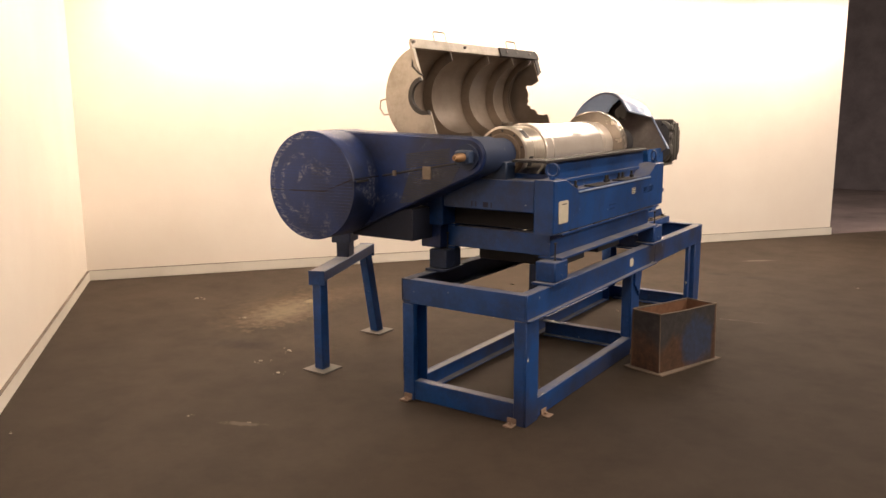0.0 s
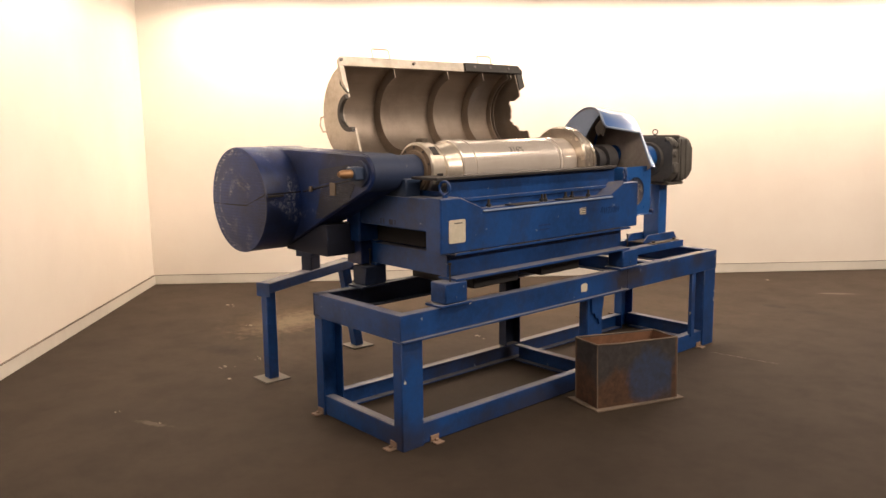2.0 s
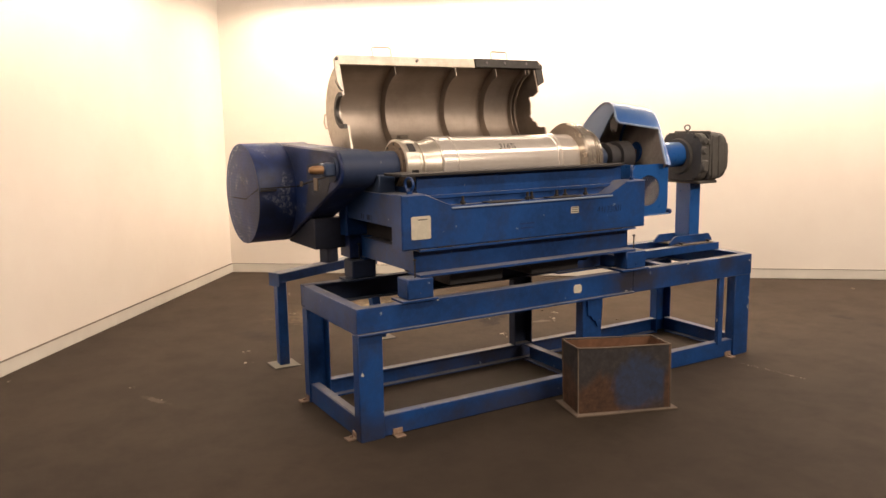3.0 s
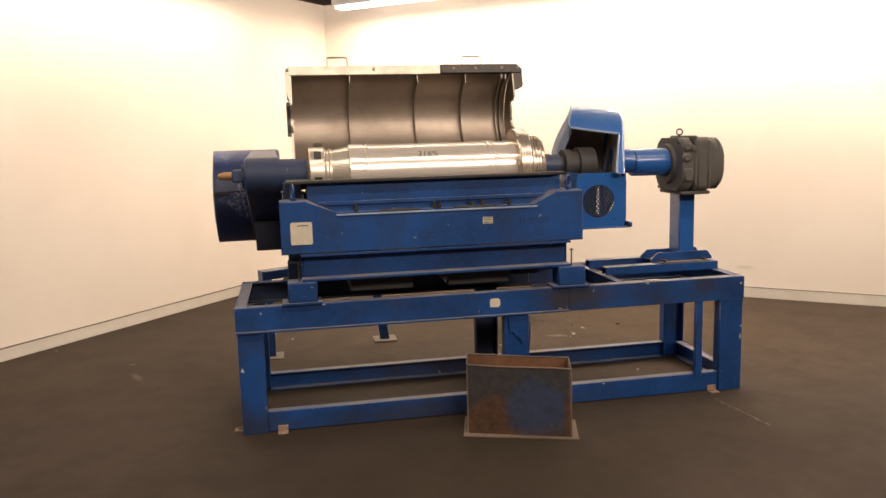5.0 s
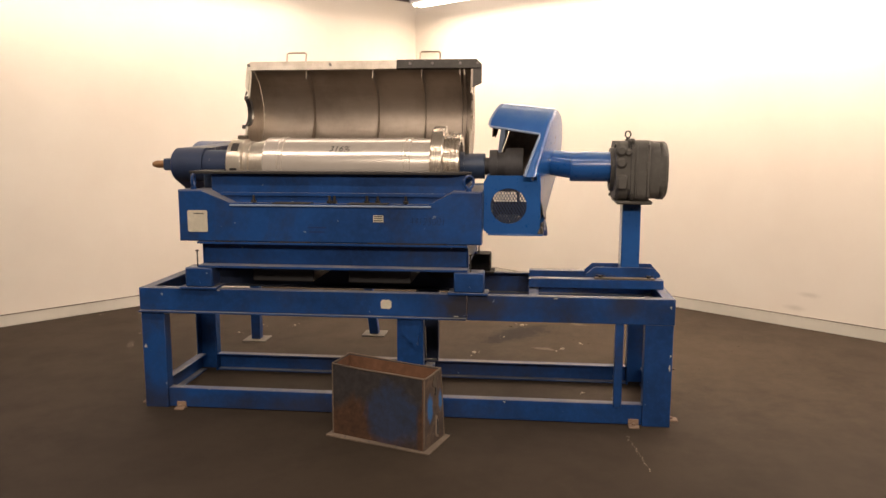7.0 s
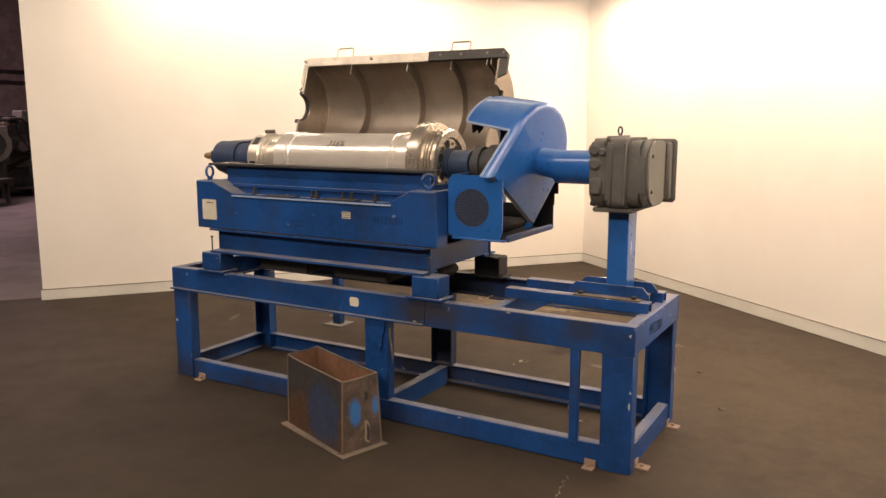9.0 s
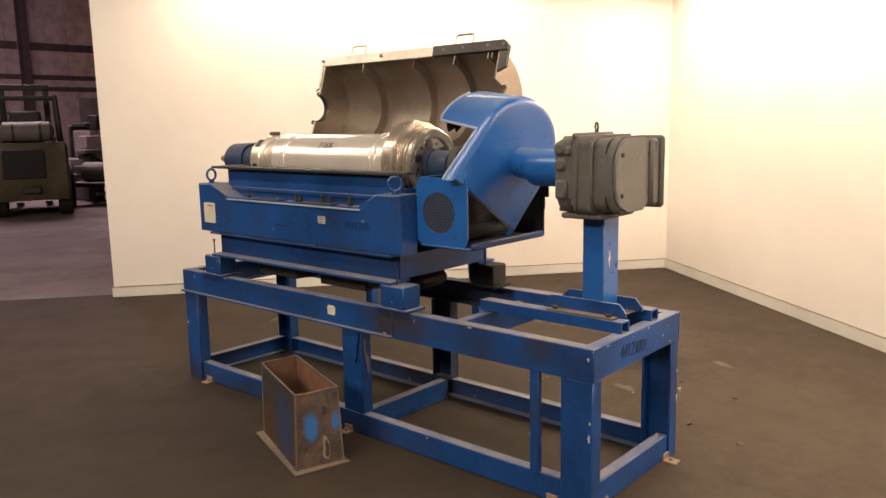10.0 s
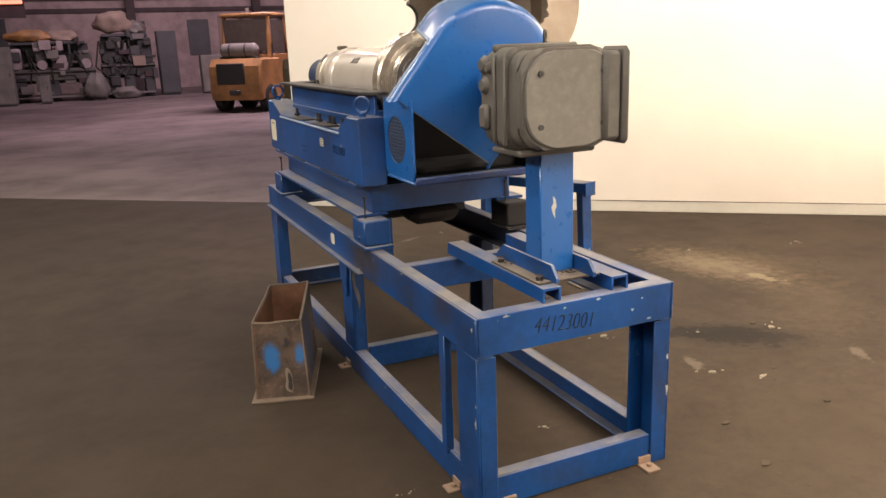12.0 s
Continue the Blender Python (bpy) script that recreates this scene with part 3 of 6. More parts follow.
def tube_light(along, out, start, length, lift=0.0):
    at = CORNER + along * (start + length / 2) + out * 0.42
    ob = thing("tube_light", (at.x, at.y, (LAMP_Z + lift)), "long white fluorescent tube light hung over the wall", "ceiling light", "tube lights over the walls")
    part("housing", along_wall(along, out, start, start + length, 0.34, 0.50, (LAMP_Z + lift), (LAMP_Z + lift) + 0.06, 0.006), HOUSING, ob, "grey white sheet metal housing")
    bm = bmesh.new()
    for o in (0.38, 0.46):
        p = CORNER + along * (start + 0.03) + out * o + Vector((0, 0, (LAMP_Z + lift) - 0.018))
        rod(bm, p, p + along * (length - 0.06), 0.014, seg=10)
        part("tube", bm, TUBE, ob, "glowing white tube")
        bm = bmesh.new()
    for a in (start + 0.2, start + length - 0.2):
        p = CORNER + along * a + out * 0.42 + Vector((0, 0, (LAMP_Z + lift) + 0.06))
        part("hanger", rod(bmesh.new(), p, (p.x, p.y, 7.2), 0.008, seg=6), HALL_DARK, ob)
    part("bracket", along_wall(along, out, start + 0.1, start + 0.14, 0.0, 0.36, (LAMP_Z + lift) + 0.062, (LAMP_Z + lift) + 0.09), HOUSING, ob)
    bm.free()


for k in range(5):
    tube_light(V, U, 0.45 + 1.52 * k, 1.50)
for k in range(2):
    tube_light(U, V, 1.40 + 1.52 * k, 1.50, 0.035)

# ---- support frame ----
FW, FL, FH = 0.71, 2.66, 0.64
fr = thing("machine_table", (-FW / 2, FL / 2, 0), "blue painted welded steel channel frame with chipped paint", "machine frame")
# each long beam is spliced; the drive end's piece hangs a little deeper
SPLICE = 1.672
# the far beam's first piece is darker: shade put into its paint
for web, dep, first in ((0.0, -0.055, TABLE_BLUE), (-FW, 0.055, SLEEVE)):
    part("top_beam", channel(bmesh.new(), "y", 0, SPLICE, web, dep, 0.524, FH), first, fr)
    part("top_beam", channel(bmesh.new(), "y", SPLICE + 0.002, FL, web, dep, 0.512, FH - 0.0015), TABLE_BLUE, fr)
part("end_beam", channel(bmesh.new(), "x", -FW + 0.009, -0.009, 0.001, 0.055, 0.516, FH - 0.001), TABLE_BLUE, fr)
part("end_beam", channel(bmesh.new(), "x", -FW + 0.009, -0.009, FL - 0.001, -0.055, 0.516, FH - 0.001), TABLE_BLUE, fr)
for y0, y1 in ((0.0, 0.13), (FL - 0.14, FL)):
    part("post", channel(bmesh.new(), "z", 0.0, 0.511, -0.002, -0.065, y0 + 0.004, y1 - 0.004, up="y"), TABLE_BLUE, fr)
    part("post", channel(bmesh.new(), "z", 0.0, 0.511, -FW + 0.002, 0.065, y0 + 0.004, y1 - 0.004, up="y"), TABLE_BLUE, fr)
# far middle post likewise has its shade painted in
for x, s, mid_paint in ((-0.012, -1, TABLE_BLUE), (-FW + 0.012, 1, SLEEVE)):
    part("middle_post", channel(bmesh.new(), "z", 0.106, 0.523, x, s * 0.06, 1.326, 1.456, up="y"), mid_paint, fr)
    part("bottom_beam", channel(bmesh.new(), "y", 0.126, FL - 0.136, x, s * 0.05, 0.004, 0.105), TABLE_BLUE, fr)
part("bottom_end_beam", channel(bmesh.new(), "x", -FW + 0.067, -0.067, 0.012, 0.05, 0.004, 0.105), TABLE_BLUE, fr)
part("bottom_end_beam", channel(bmesh.new(), "x", -FW + 0.067, -0.067, FL - 0.012, -0.05, 0.004, 0.105), TABLE_BLUE, fr)
part("cross_beam", channel(bmesh.new(), "x", -FW + 0.08, -0.08, 1.44, -0.05, 0.004, 0.105), TABLE_BLUE, fr)
part("cross_beam", channel(bmesh.new(), "x", -FW + 0.058, -0.058, 2.02, -0.05, 0.53, 0.63), TABLE_BLUE, fr)
part("thin_strut", box(-0.03, -0.004, 2.385, 2.425, 0.09, 0.53), TABLE_BLUE, fr)
part("lower_lip", box(-0.03, 0.020, 0.0, 1.67, 0.514, 0.523, bevel=0.002), TABLE_BLUE, fr, "thin bent blue steel lip")
part("torn_strip", prism(bmesh.new(), [(1.345, 0.513), (1.452, 0.513), (1.447, 0.46), (1.436, 0.43), (1.431, 0.375), (1.418, 0.352), (1.406, 0.385), (1.388, 0.392), (1.372, 0.42), (1.351, 0.425)], lambda a, b, d: (d, a, b), -0.0105, 0.001), TABLE_BLUE, fr, "torn strip of blue steel with bare metal edge")
part("torn_edge", prism(bmesh.new(), [(-0.016, 0.470), (-0.020, 0.40), (-0.034, 0.345), (-0.040, 0.30), (-0.048, 0.34), (-0.040, 0.39), (-0.030, 0.41), (-0.028, 0.47)], lambda a, b, d: (a, d, b), 1.4655, 1.469), PALE, fr, "bare pale torn metal")
# white chips along the edges of the posts and beams
for at, dims in (((-0.003, FL - 0.052, 0.47), (0.004, 0.020, 0.030)), ((-0.002, FL - 0.016, 0.30), (0.004, 0.014, 0.045)), ((-0.002, FL - 0.013, 0.36), (0.004, 0.010, 0.02)), ((-0.012, 2.38, 0.2475), (0.018, 0.008, 0.03)),
                 ((0.0005, 1.86, 0.10), (0.004, 0.022, 0.010)), ((0.0005, 2.10, 0.632), (0.004, 0.03, 0.010)), ((0.0005, 0.42, 0.634), (0.004, 0.024, 0.008)), ((0.0005, 1.62, 0.53), (0.004, 0.03, 0.010)),
                 ((-0.10, FL + 0.0005, 0.632), (0.03, 0.004, 0.010)), ((-0.42, FL + 0.0005, 0.630), (0.02, 0.004, 0.012)), ((0.0005, FL - 0.02, 0.60), (0.004, 0.016, 0.02)), ((-0.002, 0.02, 0.33), (0.004, 0.018, 0.03)), ((-0.700, FL - 0.0035, 0.262), (0.016, 0.004, 0.05)), ((-0.698, FL - 0.0035, 0.381), (0.012, 0.004, 0.03)),
                 ((-0.548, FL + 0.0005, 0.572), (0.018, 0.004, 0.014)), ((-0.615, FL + 0.0005, 0.532), (0.022, 0.004, 0.012)), ((-0.585, FL + 0.0005, 0.605), (0.012, 0.004, 0.008)), ((-0.30, FL + 0.0005, 0.622), (0.016, 0.004, 0.006))):
    ch = bmesh.new()
    u, w = (0, 1) if dims[0] > dims[1] else (1, 0)
    vs = []
    for k in range(8):
        rr = 0.5 * (0.7 + 0.3 * math.sin(3.7 * k + at[2] * 40))
        p = [at[0], at[1], at[2] + dims[2] * rr * math.sin(math.pi * k / 4)]
        p[u] += dims[u] * rr * math.cos(math.pi * k / 4)
        p[w] += 0.0008
        vs.append(ch.verts.new(p))
    ch.faces.new(vs)
    bmesh.ops.solidify(ch, geom=list(ch.faces), thickness=0.0012)
    part("paint_chip", ch, CHIP, fr, "bare pale chip in the paint")
for x0, x1, y0, y1 in ((-0.02, 0.035, 0.17, 0.22), (-0.02, 0.035, FL - 0.20, FL - 0.15), (-0.10, -0.05, -0.04, 0.012), (-0.705, -0.655, -0.04, 0.012), (-0.13, -0.08, FL - 0.012, FL + 0.05),
                       (-0.645, -0.595, FL - 0.012, FL + 0.05), (-0.02, 0.035, 1.33, 1.38)):
    bm = box(x0, x1, y0, y1, 0, 0.008, bevel=0.002)
    if y1 - y0 > 0.051:
        bx(bm, x0, x1, *((y1 - 0.010, y1 - 0.002) if y0 < 0 else (y0 + 0.002, y0 + 0.010)), 0.008, 0.034, 0.002)
    else:
        bx(bm, -0.010, -0.003, y0, y1, 0.008, 0.034, 0.002)
    rod(bm, ((x0 + x1) / 2, (y0 + y1) / 2, 0.008), ((x0 + x1) / 2, (y0 + y1) / 2, 0.018), 0.009, seg=6)
    part("floor_clip", bm, FOOT, fr, "pale rusty floor clip")
for x in (-0.300, -0.545):
    sec = [(0, 0), (0, 0.044), (0.062, 0.044), (0.062, 0), (0.055, 0), (0.055, 0.037), (0.007, 0.037), (0.007, 0)]
    part("motor_rail", prism(bmesh.new(), [(x + a, FH + 0.0005 + b) for a, b in sec], lambda a, b, d: (a, d, b), 1.97, 2.640), TABLE_BLUE, fr)
# glossy tag; the cream colour is its reflection painted in
part("shiny_tag", prism(bmesh.new(), [(1.250, 0.562), (1.293, 0.560), (1.302, 0.570), (1.302, 0.598), (1.290, 0.607), (1.256, 0.606), (1.248, 0.595)], lambda a, b, d: (d, a, b), 0.0005, 0.002), WHITE_PLATE, fr, "torn shiny tag stuck on the beam, its reflection painted cream")
END_FACE = Matrix(((-1, 0, 0, 0), (0, 0, 1, 0), (0, 1, 0, 0), (0, 0, 0, 1)))
word("stock_number", "44123001", 0.075, Matrix.Translation((-0.189, FL + 0.0015, 0.561)) @ END_FACE @ pose(0, 0, 0, 0, 0, -5.0) @ Matrix.Diagonal((0.72, 1, 1, 1)), INK, fr, "black handwritten marker number", thin=0.0016)

# ---- decanter centrifuge ----
AX, AZ = -0.36, 1.257
dc = thing("decanter_centrifuge", (AX, 1.0, FH), "blue decanter centrifuge with open lid and exposed steel bowl", "centrifuge")
for y0, y1 in ((0.255, 0.395), (1.61, 1.755)):
    for x0, x1 in ((-0.095, 0.012), (-0.72, -0.61)):
        bm = box(x0, x1, y0, y1, FH + 0.012, 0.752, bevel=0.006)
        bx(bm, x0 - 0.004, x1 + 0.006, y0 - 0.03, y1 + 0.02, FH, FH + 0.012, 0.002)
        rod(bm, (x1 - 0.001, (y0 + y1) / 2, FH + 0.035), (x1 + 0.004, (y0 + y1) / 2, FH + 0.035), 0.009, seg=8)
        part("mount_pad", bm, BLUE if x0 > -0.3 else NEAR_BLACK if y0 > 1 else SLEEVE, dc)
        by = 0.311 if y0 < 1 else 1.688
        bolt = rod(bmesh.new(), (x1 - 0.030, by, 0.752), (x1 - 0.030, by, 0.838), 0.0038, seg=8)
        rod(bolt, (x1 - 0.030, by, 0.832), (x1 - 0.030, by, 0.840), 0.008, seg=6)
        part("anchor_bolt", bolt, DARK_STEEL, dc, "thin rusty threaded bolt")
for web, dep in ((-0.055, 0.065), (-0.665, -0.065)):
    sg = math.copysign(1, dep)
    sec = [(-0.06, 0.754), (0.065, 0.754), (0.065, 0.764), (0.0, 0.766), (0.0, 0.874), (0.065, 0.876), (0.065, 0.886), (-0.06, 0.886), (-0.06, 0.876), (-0.01, 0.874), (-0.01, 0.766), (-0.06, 0.764)]
    bm = prism(bmesh.new(), [(web + sg * a, b) for a, b in sec], lambda a, b, d: (a, d, b), 0.325, 1.675)
    part("skid_beam", bm, BLUE, dc)
for web, dep in ((0.33, 0.06), (1.672, -0.06)):
    part("skid_end_beam", channel(bmesh.new(), "x", -0.65, -0.055, web, dep, 0.766, 0.874), BLUE, dc)

# body: a long box girder with a raised lug at each end
LUG = [(0.235, 0.888), (1.742, 0.888), (1.742, 1.147), (1.60, 1.147), (1.49, 1.078), (0.50, 1.078), (0.36, 1.147), (0.235, 1.147)]
for x0, x1 in ((0.008, -0.10), (-0.62, -0.72)):
    part("side_girder", prism(bmesh.new(), LUG, lambda a, b, d: (d, a, b), x0, x1, 0.006), BLUE, dc)
part("end_plate", box(-0.619, -0.101, 0.245, 0.36, 0.985, 1.140, bevel=0.004), BLUE, dc)
part("end_plate", box(-0.619, -0.101, 1.62, 1.735, 0.93, 1.140, bevel=0.004), BLUE, dc)
part("casing_bottom", box(-0.619, -0.101, 0.36, 1.62, 0.90, 0.93, bevel=0.003), BLUE_OLD, dc)
for y in (0.72, 1.22):
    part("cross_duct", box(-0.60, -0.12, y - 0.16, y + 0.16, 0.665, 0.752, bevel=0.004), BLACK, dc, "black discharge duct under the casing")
part("discharge_chute", box(-0.47, -0.25, 1.43, 1.61, 0.672, 0.752, bevel=0.03), NEAR_BLACK, dc, "dark rounded discharge chute under the casing")
# thin strip painted pale as the ledge's highlight
part("drip_edge", box(-0.005, 0.0145, 0.50, 1.50, 1.068, 1.0775, bevel=0.002), BLUE_PALE, dc, "pale edge, a highlight put into its colour")
for y0, y1 in ((0.715, 0.905), (1.09, 1.286)):
    part("ledge_slot", box(-0.06, 0.0082, y0, y1, 1.0785, 1.0855, bevel=0.001), BLACK, dc, "dark slot along the ledge")
for y0, y1 in ((0.42, 0.50), (0.70, 0.905), (1.19, 1.575)):
    part("lower_slot", box(-0.06, 0.0095, y0, y1, 0.8865, 0.8925, bevel=0), BLACK, dc)
# the hollow end under the girders: its shade as a dark back sheet, and corner post
part("recess_shade", box(-0.735, -0.06, 0.350, 0.358, 0.886, 0.986, bevel=0), NEAR_BLACK, dc, "dark sheet for the shade under the end plate")
part("corner_post", box(-0.775, -0.650, 0.262, 0.345, 0.760, 1.02, bevel=0.004), BLUE_OLD, dc)
for x0, w in ((-0.452, 0.006), (-0.428, 0.006), (-0.384, 0.030), (-0.340, 0.007)):
    part("mark_bar", box(x0, x0 + w, 0.2440, 0.2448, 0.998, 1.024, bevel=0), FADED_INK, dc, "worn dark marking")
for y0, y1, z in ((0.893, 0.983, 0.962), (0.900, 0.975, 0.940)):
    part("mark_bar", box(0.0080, 0.0086, y0, y1, z, z + 0.006, bevel=0), BLUE_OLD, dc, "faint worn marking")
for y in (0.601, 0.987, 1.013, 1.175, 1.229, 1.368):
    bm = rod(bmesh.new(), (-0.055, y, 1.078), (-0.055, y, 1.118), 0.007, seg=8)
    rod(bm, (-0.055, y, 1.082), (-0.055, y, 1.094), 0.014, seg=6)
    part("clamp_bolt", bm, DARK_STEEL, dc, "steel clamp bolt and nut")

# tub below the bowl, with its flat rim
bm = bmesh.new()
bx(bm, -0.105, -0.093, 0.37, 1.655, 0.93, 1.224, 0.002)
bx(bm, -0.627, -0.615, 0.37, 1.655, 0.93, 1.224, 0.002)
bx(bm, -0.615, -0.105, 0.37, 0.382, 0.93, 1.165, 0.002)
bx(bm, -0.615, -0.105, 1.643, 1.655, 0.93, 1.165, 0.002)
part("tub", bm, BLUE, dc)
RIM = [(-0.055, 0.272), (-0.055, 1.60), (-0.10, 1.685), (-0.14, 1.685), (-0.14, 0.40), (-0.24, 0.40), (-0.24, 0.272)]
part("tub_rim", prism(bmesh.new(), RIM, lambda a, b, d: (a, b, d), 1.225, 1.238, 0.002), BLACK, dc, "dark worn flat sealing rim")
part("tub_rim", prism(bmesh.new(), [(2 * AX - a, b) for a, b in RIM], lambda a, b, d: (a, b, d), 1.225, 1.238, 0.002), BLACK, dc, "dark worn flat sealing rim")
part("front_rib", box(-0.093, -0.080, 0.42, 1.62, 1.112, 1.130, bevel=0.002), BLUE, dc)

for y, turn in ((0.30, 10), (1.677, -45)):
    eye = bmesh.new()
    m = pose(-0.035, y, 1.192, 90, 0, turn)
    ring = [(0.030 + 0.0065 * math.cos(a), 0.0065 * math.sin(a)) for a in [2 * math.pi * k / 8 for k in range(9)]]
    lathe(eye, (0, 0, 0), (0, 0, 1), [(s, r) for r, s in ring], 20, m=m)
    rod(eye, (-0.035, y, 1.145), (-0.035, y, 1.162), 0.014, seg=10)
    part("lifting_eye", eye, BLUE, dc, "round steel lifting eye")

plate = part("label_plate", prism(bmesh.new(), [(0.288, 0.936), (0.378, 0.936), (0.384, 0.942), (0.384, 1.039), (0.378, 1.045), (0.288, 1.045), (0.282, 1.039), (0.282, 0.942)],
                                  lambda a, b, d: (d, a, b), 0.0085, 0.0115), WHITE_PLATE, dc, "blank yellowed white label plate")
part("caption_bar", box(0.0115, 0.0120, 0.315, 0.366, 1.026, 1.031, bevel=0), GREY, plate)
stick = part("sticker", box(0.0085, 0.0098, 1.218, 1.268, 0.996, 1.029, bevel=0), WHITE_PLATE, dc, "small worn sticker")
for z in (1.001, 1.012, 1.022):
    part("text_bar", box(0.0098, 0.0103, 1.222, 1.264, z, z + 0.004, bevel=0), INK, stick)
FRONT = Matrix(((0, 0, 1, 0), (1, 0, 0, 0), (0, 1, 0, 0), (0, 0, 0, 1)))
word("stock_number", "44123001", 0.055, Matrix.Translation((0.0090, 1.392, 0.983)) @ FRONT @ Matrix.Diagonal((0.8, 1, 1, 1)), FADED_INK, dc, "faded handwritten marker number", thin=0.0016)

# bowl
prof = [(0.392, 0.126), (0.393, 0.135), (0.397, 0.140), (0.466, 0.140), (0.472, 0.136), (0.478, 0.122), (0.490, 0.122), (0.494, 0.129), (0.505, 0.129), (0.509, 0.121), (0.5905, 0.137)]
cone = lathe(bmesh.new(), (AX, 0, AZ), (AX, 1, AZ), prof, 64)
prof = [(0.5905, 0.10), (0.591, 0.146), (0.597, 0.150), (0.667, 0.150), (0.670, 0.146), (0.678, 0.146), (0.681, 0.151), (0.692, 0.151), (0.695, 0.145),
        (1.318, 0.145), (1.320, 0.150), (1.332, 0.150), (1.334, 0.145), (1.345, 0.145), (1.347, 0.150), (1.362, 0.150), (1.364, 0.144), (1.470, 0.144)]
bowl = part("bowl", lathe(bmesh.new(), (AX, 0, AZ), (AX, 1, AZ), prof, 64), BOWL, dc, "polished stainless steel bowl", 25)
part("bowl_cone", cone, BOWL_DUSTY, bowl, "dust filmed steel end of the bowl", 25)
part("end_face", lathe(bmesh.new(), (AX, 0, AZ), (AX, 1, AZ), [(0.384, 0.03), (0.384, 0.100), (0.391, 0.104), (0.391, 0.127), (0.394, 0.127)], 48), BROWN_DUST, bowl, "brown dusty end face of the bowl", 25)
for k in range(10):
    a = radians(18 + 36 * k)
    p = Vector((AX + 0.116 * math.cos(a), 0.391, AZ + 0.116 * math.sin(a)))
    part("face_bolt", rod(bmesh.new(), p, p - Vector((0, 0.004, 0)), 0.006, seg=6), DARK_STEEL, bowl)
prof = [(1.470, 0.10), (1.470, 0.198), (1.476, 0.207), (1.530, 0.207), (1.538, 0.200), (1.541, 0.176), (1.556, 0.176), (1.558, 0.168), (1.562, 0.168), (1.564, 0.178), (1.572, 0.178), (1.574, 0.168),
        (1.578, 0.168), (1.580, 0.176), (1.588, 0.176), (1.590, 0.166), (1.594, 0.166), (1.597, 0.172), (1.612, 0.170), (1.617, 0.160), (1.612, 0.128), (1.600, 0.122), (1.598, 0.060)]
ring = part("end_flange", lathe(bmesh.new(), (AX, 0, AZ), (AX, 1, AZ), prof, 64), BOWL_DULL, bowl, "dull turned steel flange with ribbed rim", 25)
part("port_groove", lathe(bmesh.new(), (AX, 0, AZ), (AX, 1, AZ), [(1.5975, 0.118), (1.5995, 0.118), (1.5995, 0.124), (1.5975, 0.124), (1.5975, 0.118)], 48), NEAR_BLACK, bowl, "dark groove round the end face")
for k in range(6):
    a = radians(20 + 60 * k)
    p = Vector((AX + 0.095 * math.cos(a), 1.597, AZ + 0.095 * math.sin(a)))
    part("port", rod(bmesh.new(), p, p + Vector((0, 0.006, 0)), 0.021, seg=16), BLACK, bowl, "dark round discharge port")
    a += radians(30)
    p = Vector((AX + 0.100 * math.cos(a), 1.597, AZ + 0.100 * math.sin(a)))
    part("face_bolt", rod(bmesh.new(), p, p + Vector((0, 0.008, 0)), 0.008, seg=6), DARK_STEEL, bowl)
for k in range(6):
    a = radians(15 + 60 * k)
    m = Matrix.Translation((AX, 0, AZ)) @ Matrix.Rotation(a, 4, "Y")
    part("slot", box(0.1385, 0.1412, 0.416, 0.453, -0.026, 0.026, bevel=0.0, m=m), BLACK, bowl, "dark square discharge slot")
part("latch_block", box(AX - 0.025, AX + 0.02, 0.420, 0.465, AZ + 0.138, AZ + 0.160, bevel=0.005), GRIMY, bowl, "small dirty block on the bowl end")
word("bowl_mark", "316%", 0.050, Matrix.Translation((AX, 0.94, AZ)) @ Matrix.Rotation(radians(-40), 4, "Y") @ Matrix.Translation((0.1458, 0, -0.02)) @ FRONT, MARK, bowl, "faint handwritten mark", thin=0.0003)
sh = rod(bmesh.new(), (AX, 1.598, AZ), (AX, 1.63, AZ), 0.075, seg=32)
rod(sh, (AX, 1.63, AZ), (AX, 1.735, AZ), 0.066, seg=32)
part("shaft_collar", sh, BLUE_DARK, dc, "blue grey shaft collar")
part("bearing_shaft", rod(bmesh.new(), (AX, 0.20, AZ), (AX, 0.385, AZ), 0.082, seg=32), SLEEVE, dc, "blue grey bearing housing")
part("bearing_saddle", box(AX - 0.10, AX + 0.10, 0.255, 0.345, 1.135, AZ - 0.03, bevel=0.006), BLUE_DARK, dc)
bm = lathe(bmesh.new(), (AX, 0, AZ), (AX, 1, AZ), [(1.735, 0.02), (1.735, 0.045), (1.76, 0.045), (1.76, 0.085), (1.80, 0.085), (1.80, 0.072), (1.84, 0.072), (1.84, 0.095), (1.93, 0.095), (1.93, 0.02)], 32)
part("pulley", bm, LOUVRE, dc, "dark grimy steel pulley")

# open lid: a half drum with baffles, tilted back on its hinge
TILT_LID = radians(17.3)
LU = Vector((-math.sin(TILT_LID), 0, math.cos(TILT_LID)))
LN = Vector((-math.cos(TILT_LID), 0, -math.sin(TILT_LID)))
LM = Vector((-0.773, 0, 1.552))


def lid_at(a, b, y):
    return LM + LU * a + LN * b + Vector((0, y, 0))


def arc(r, n=28, a0=0, a1=180):
    return [(r * math.cos(radians(a0 + (a1 - a0) * k / n)), r * math.sin(radians(a0 + (a1 - a0) * k / n))) for k in range(n + 1)]


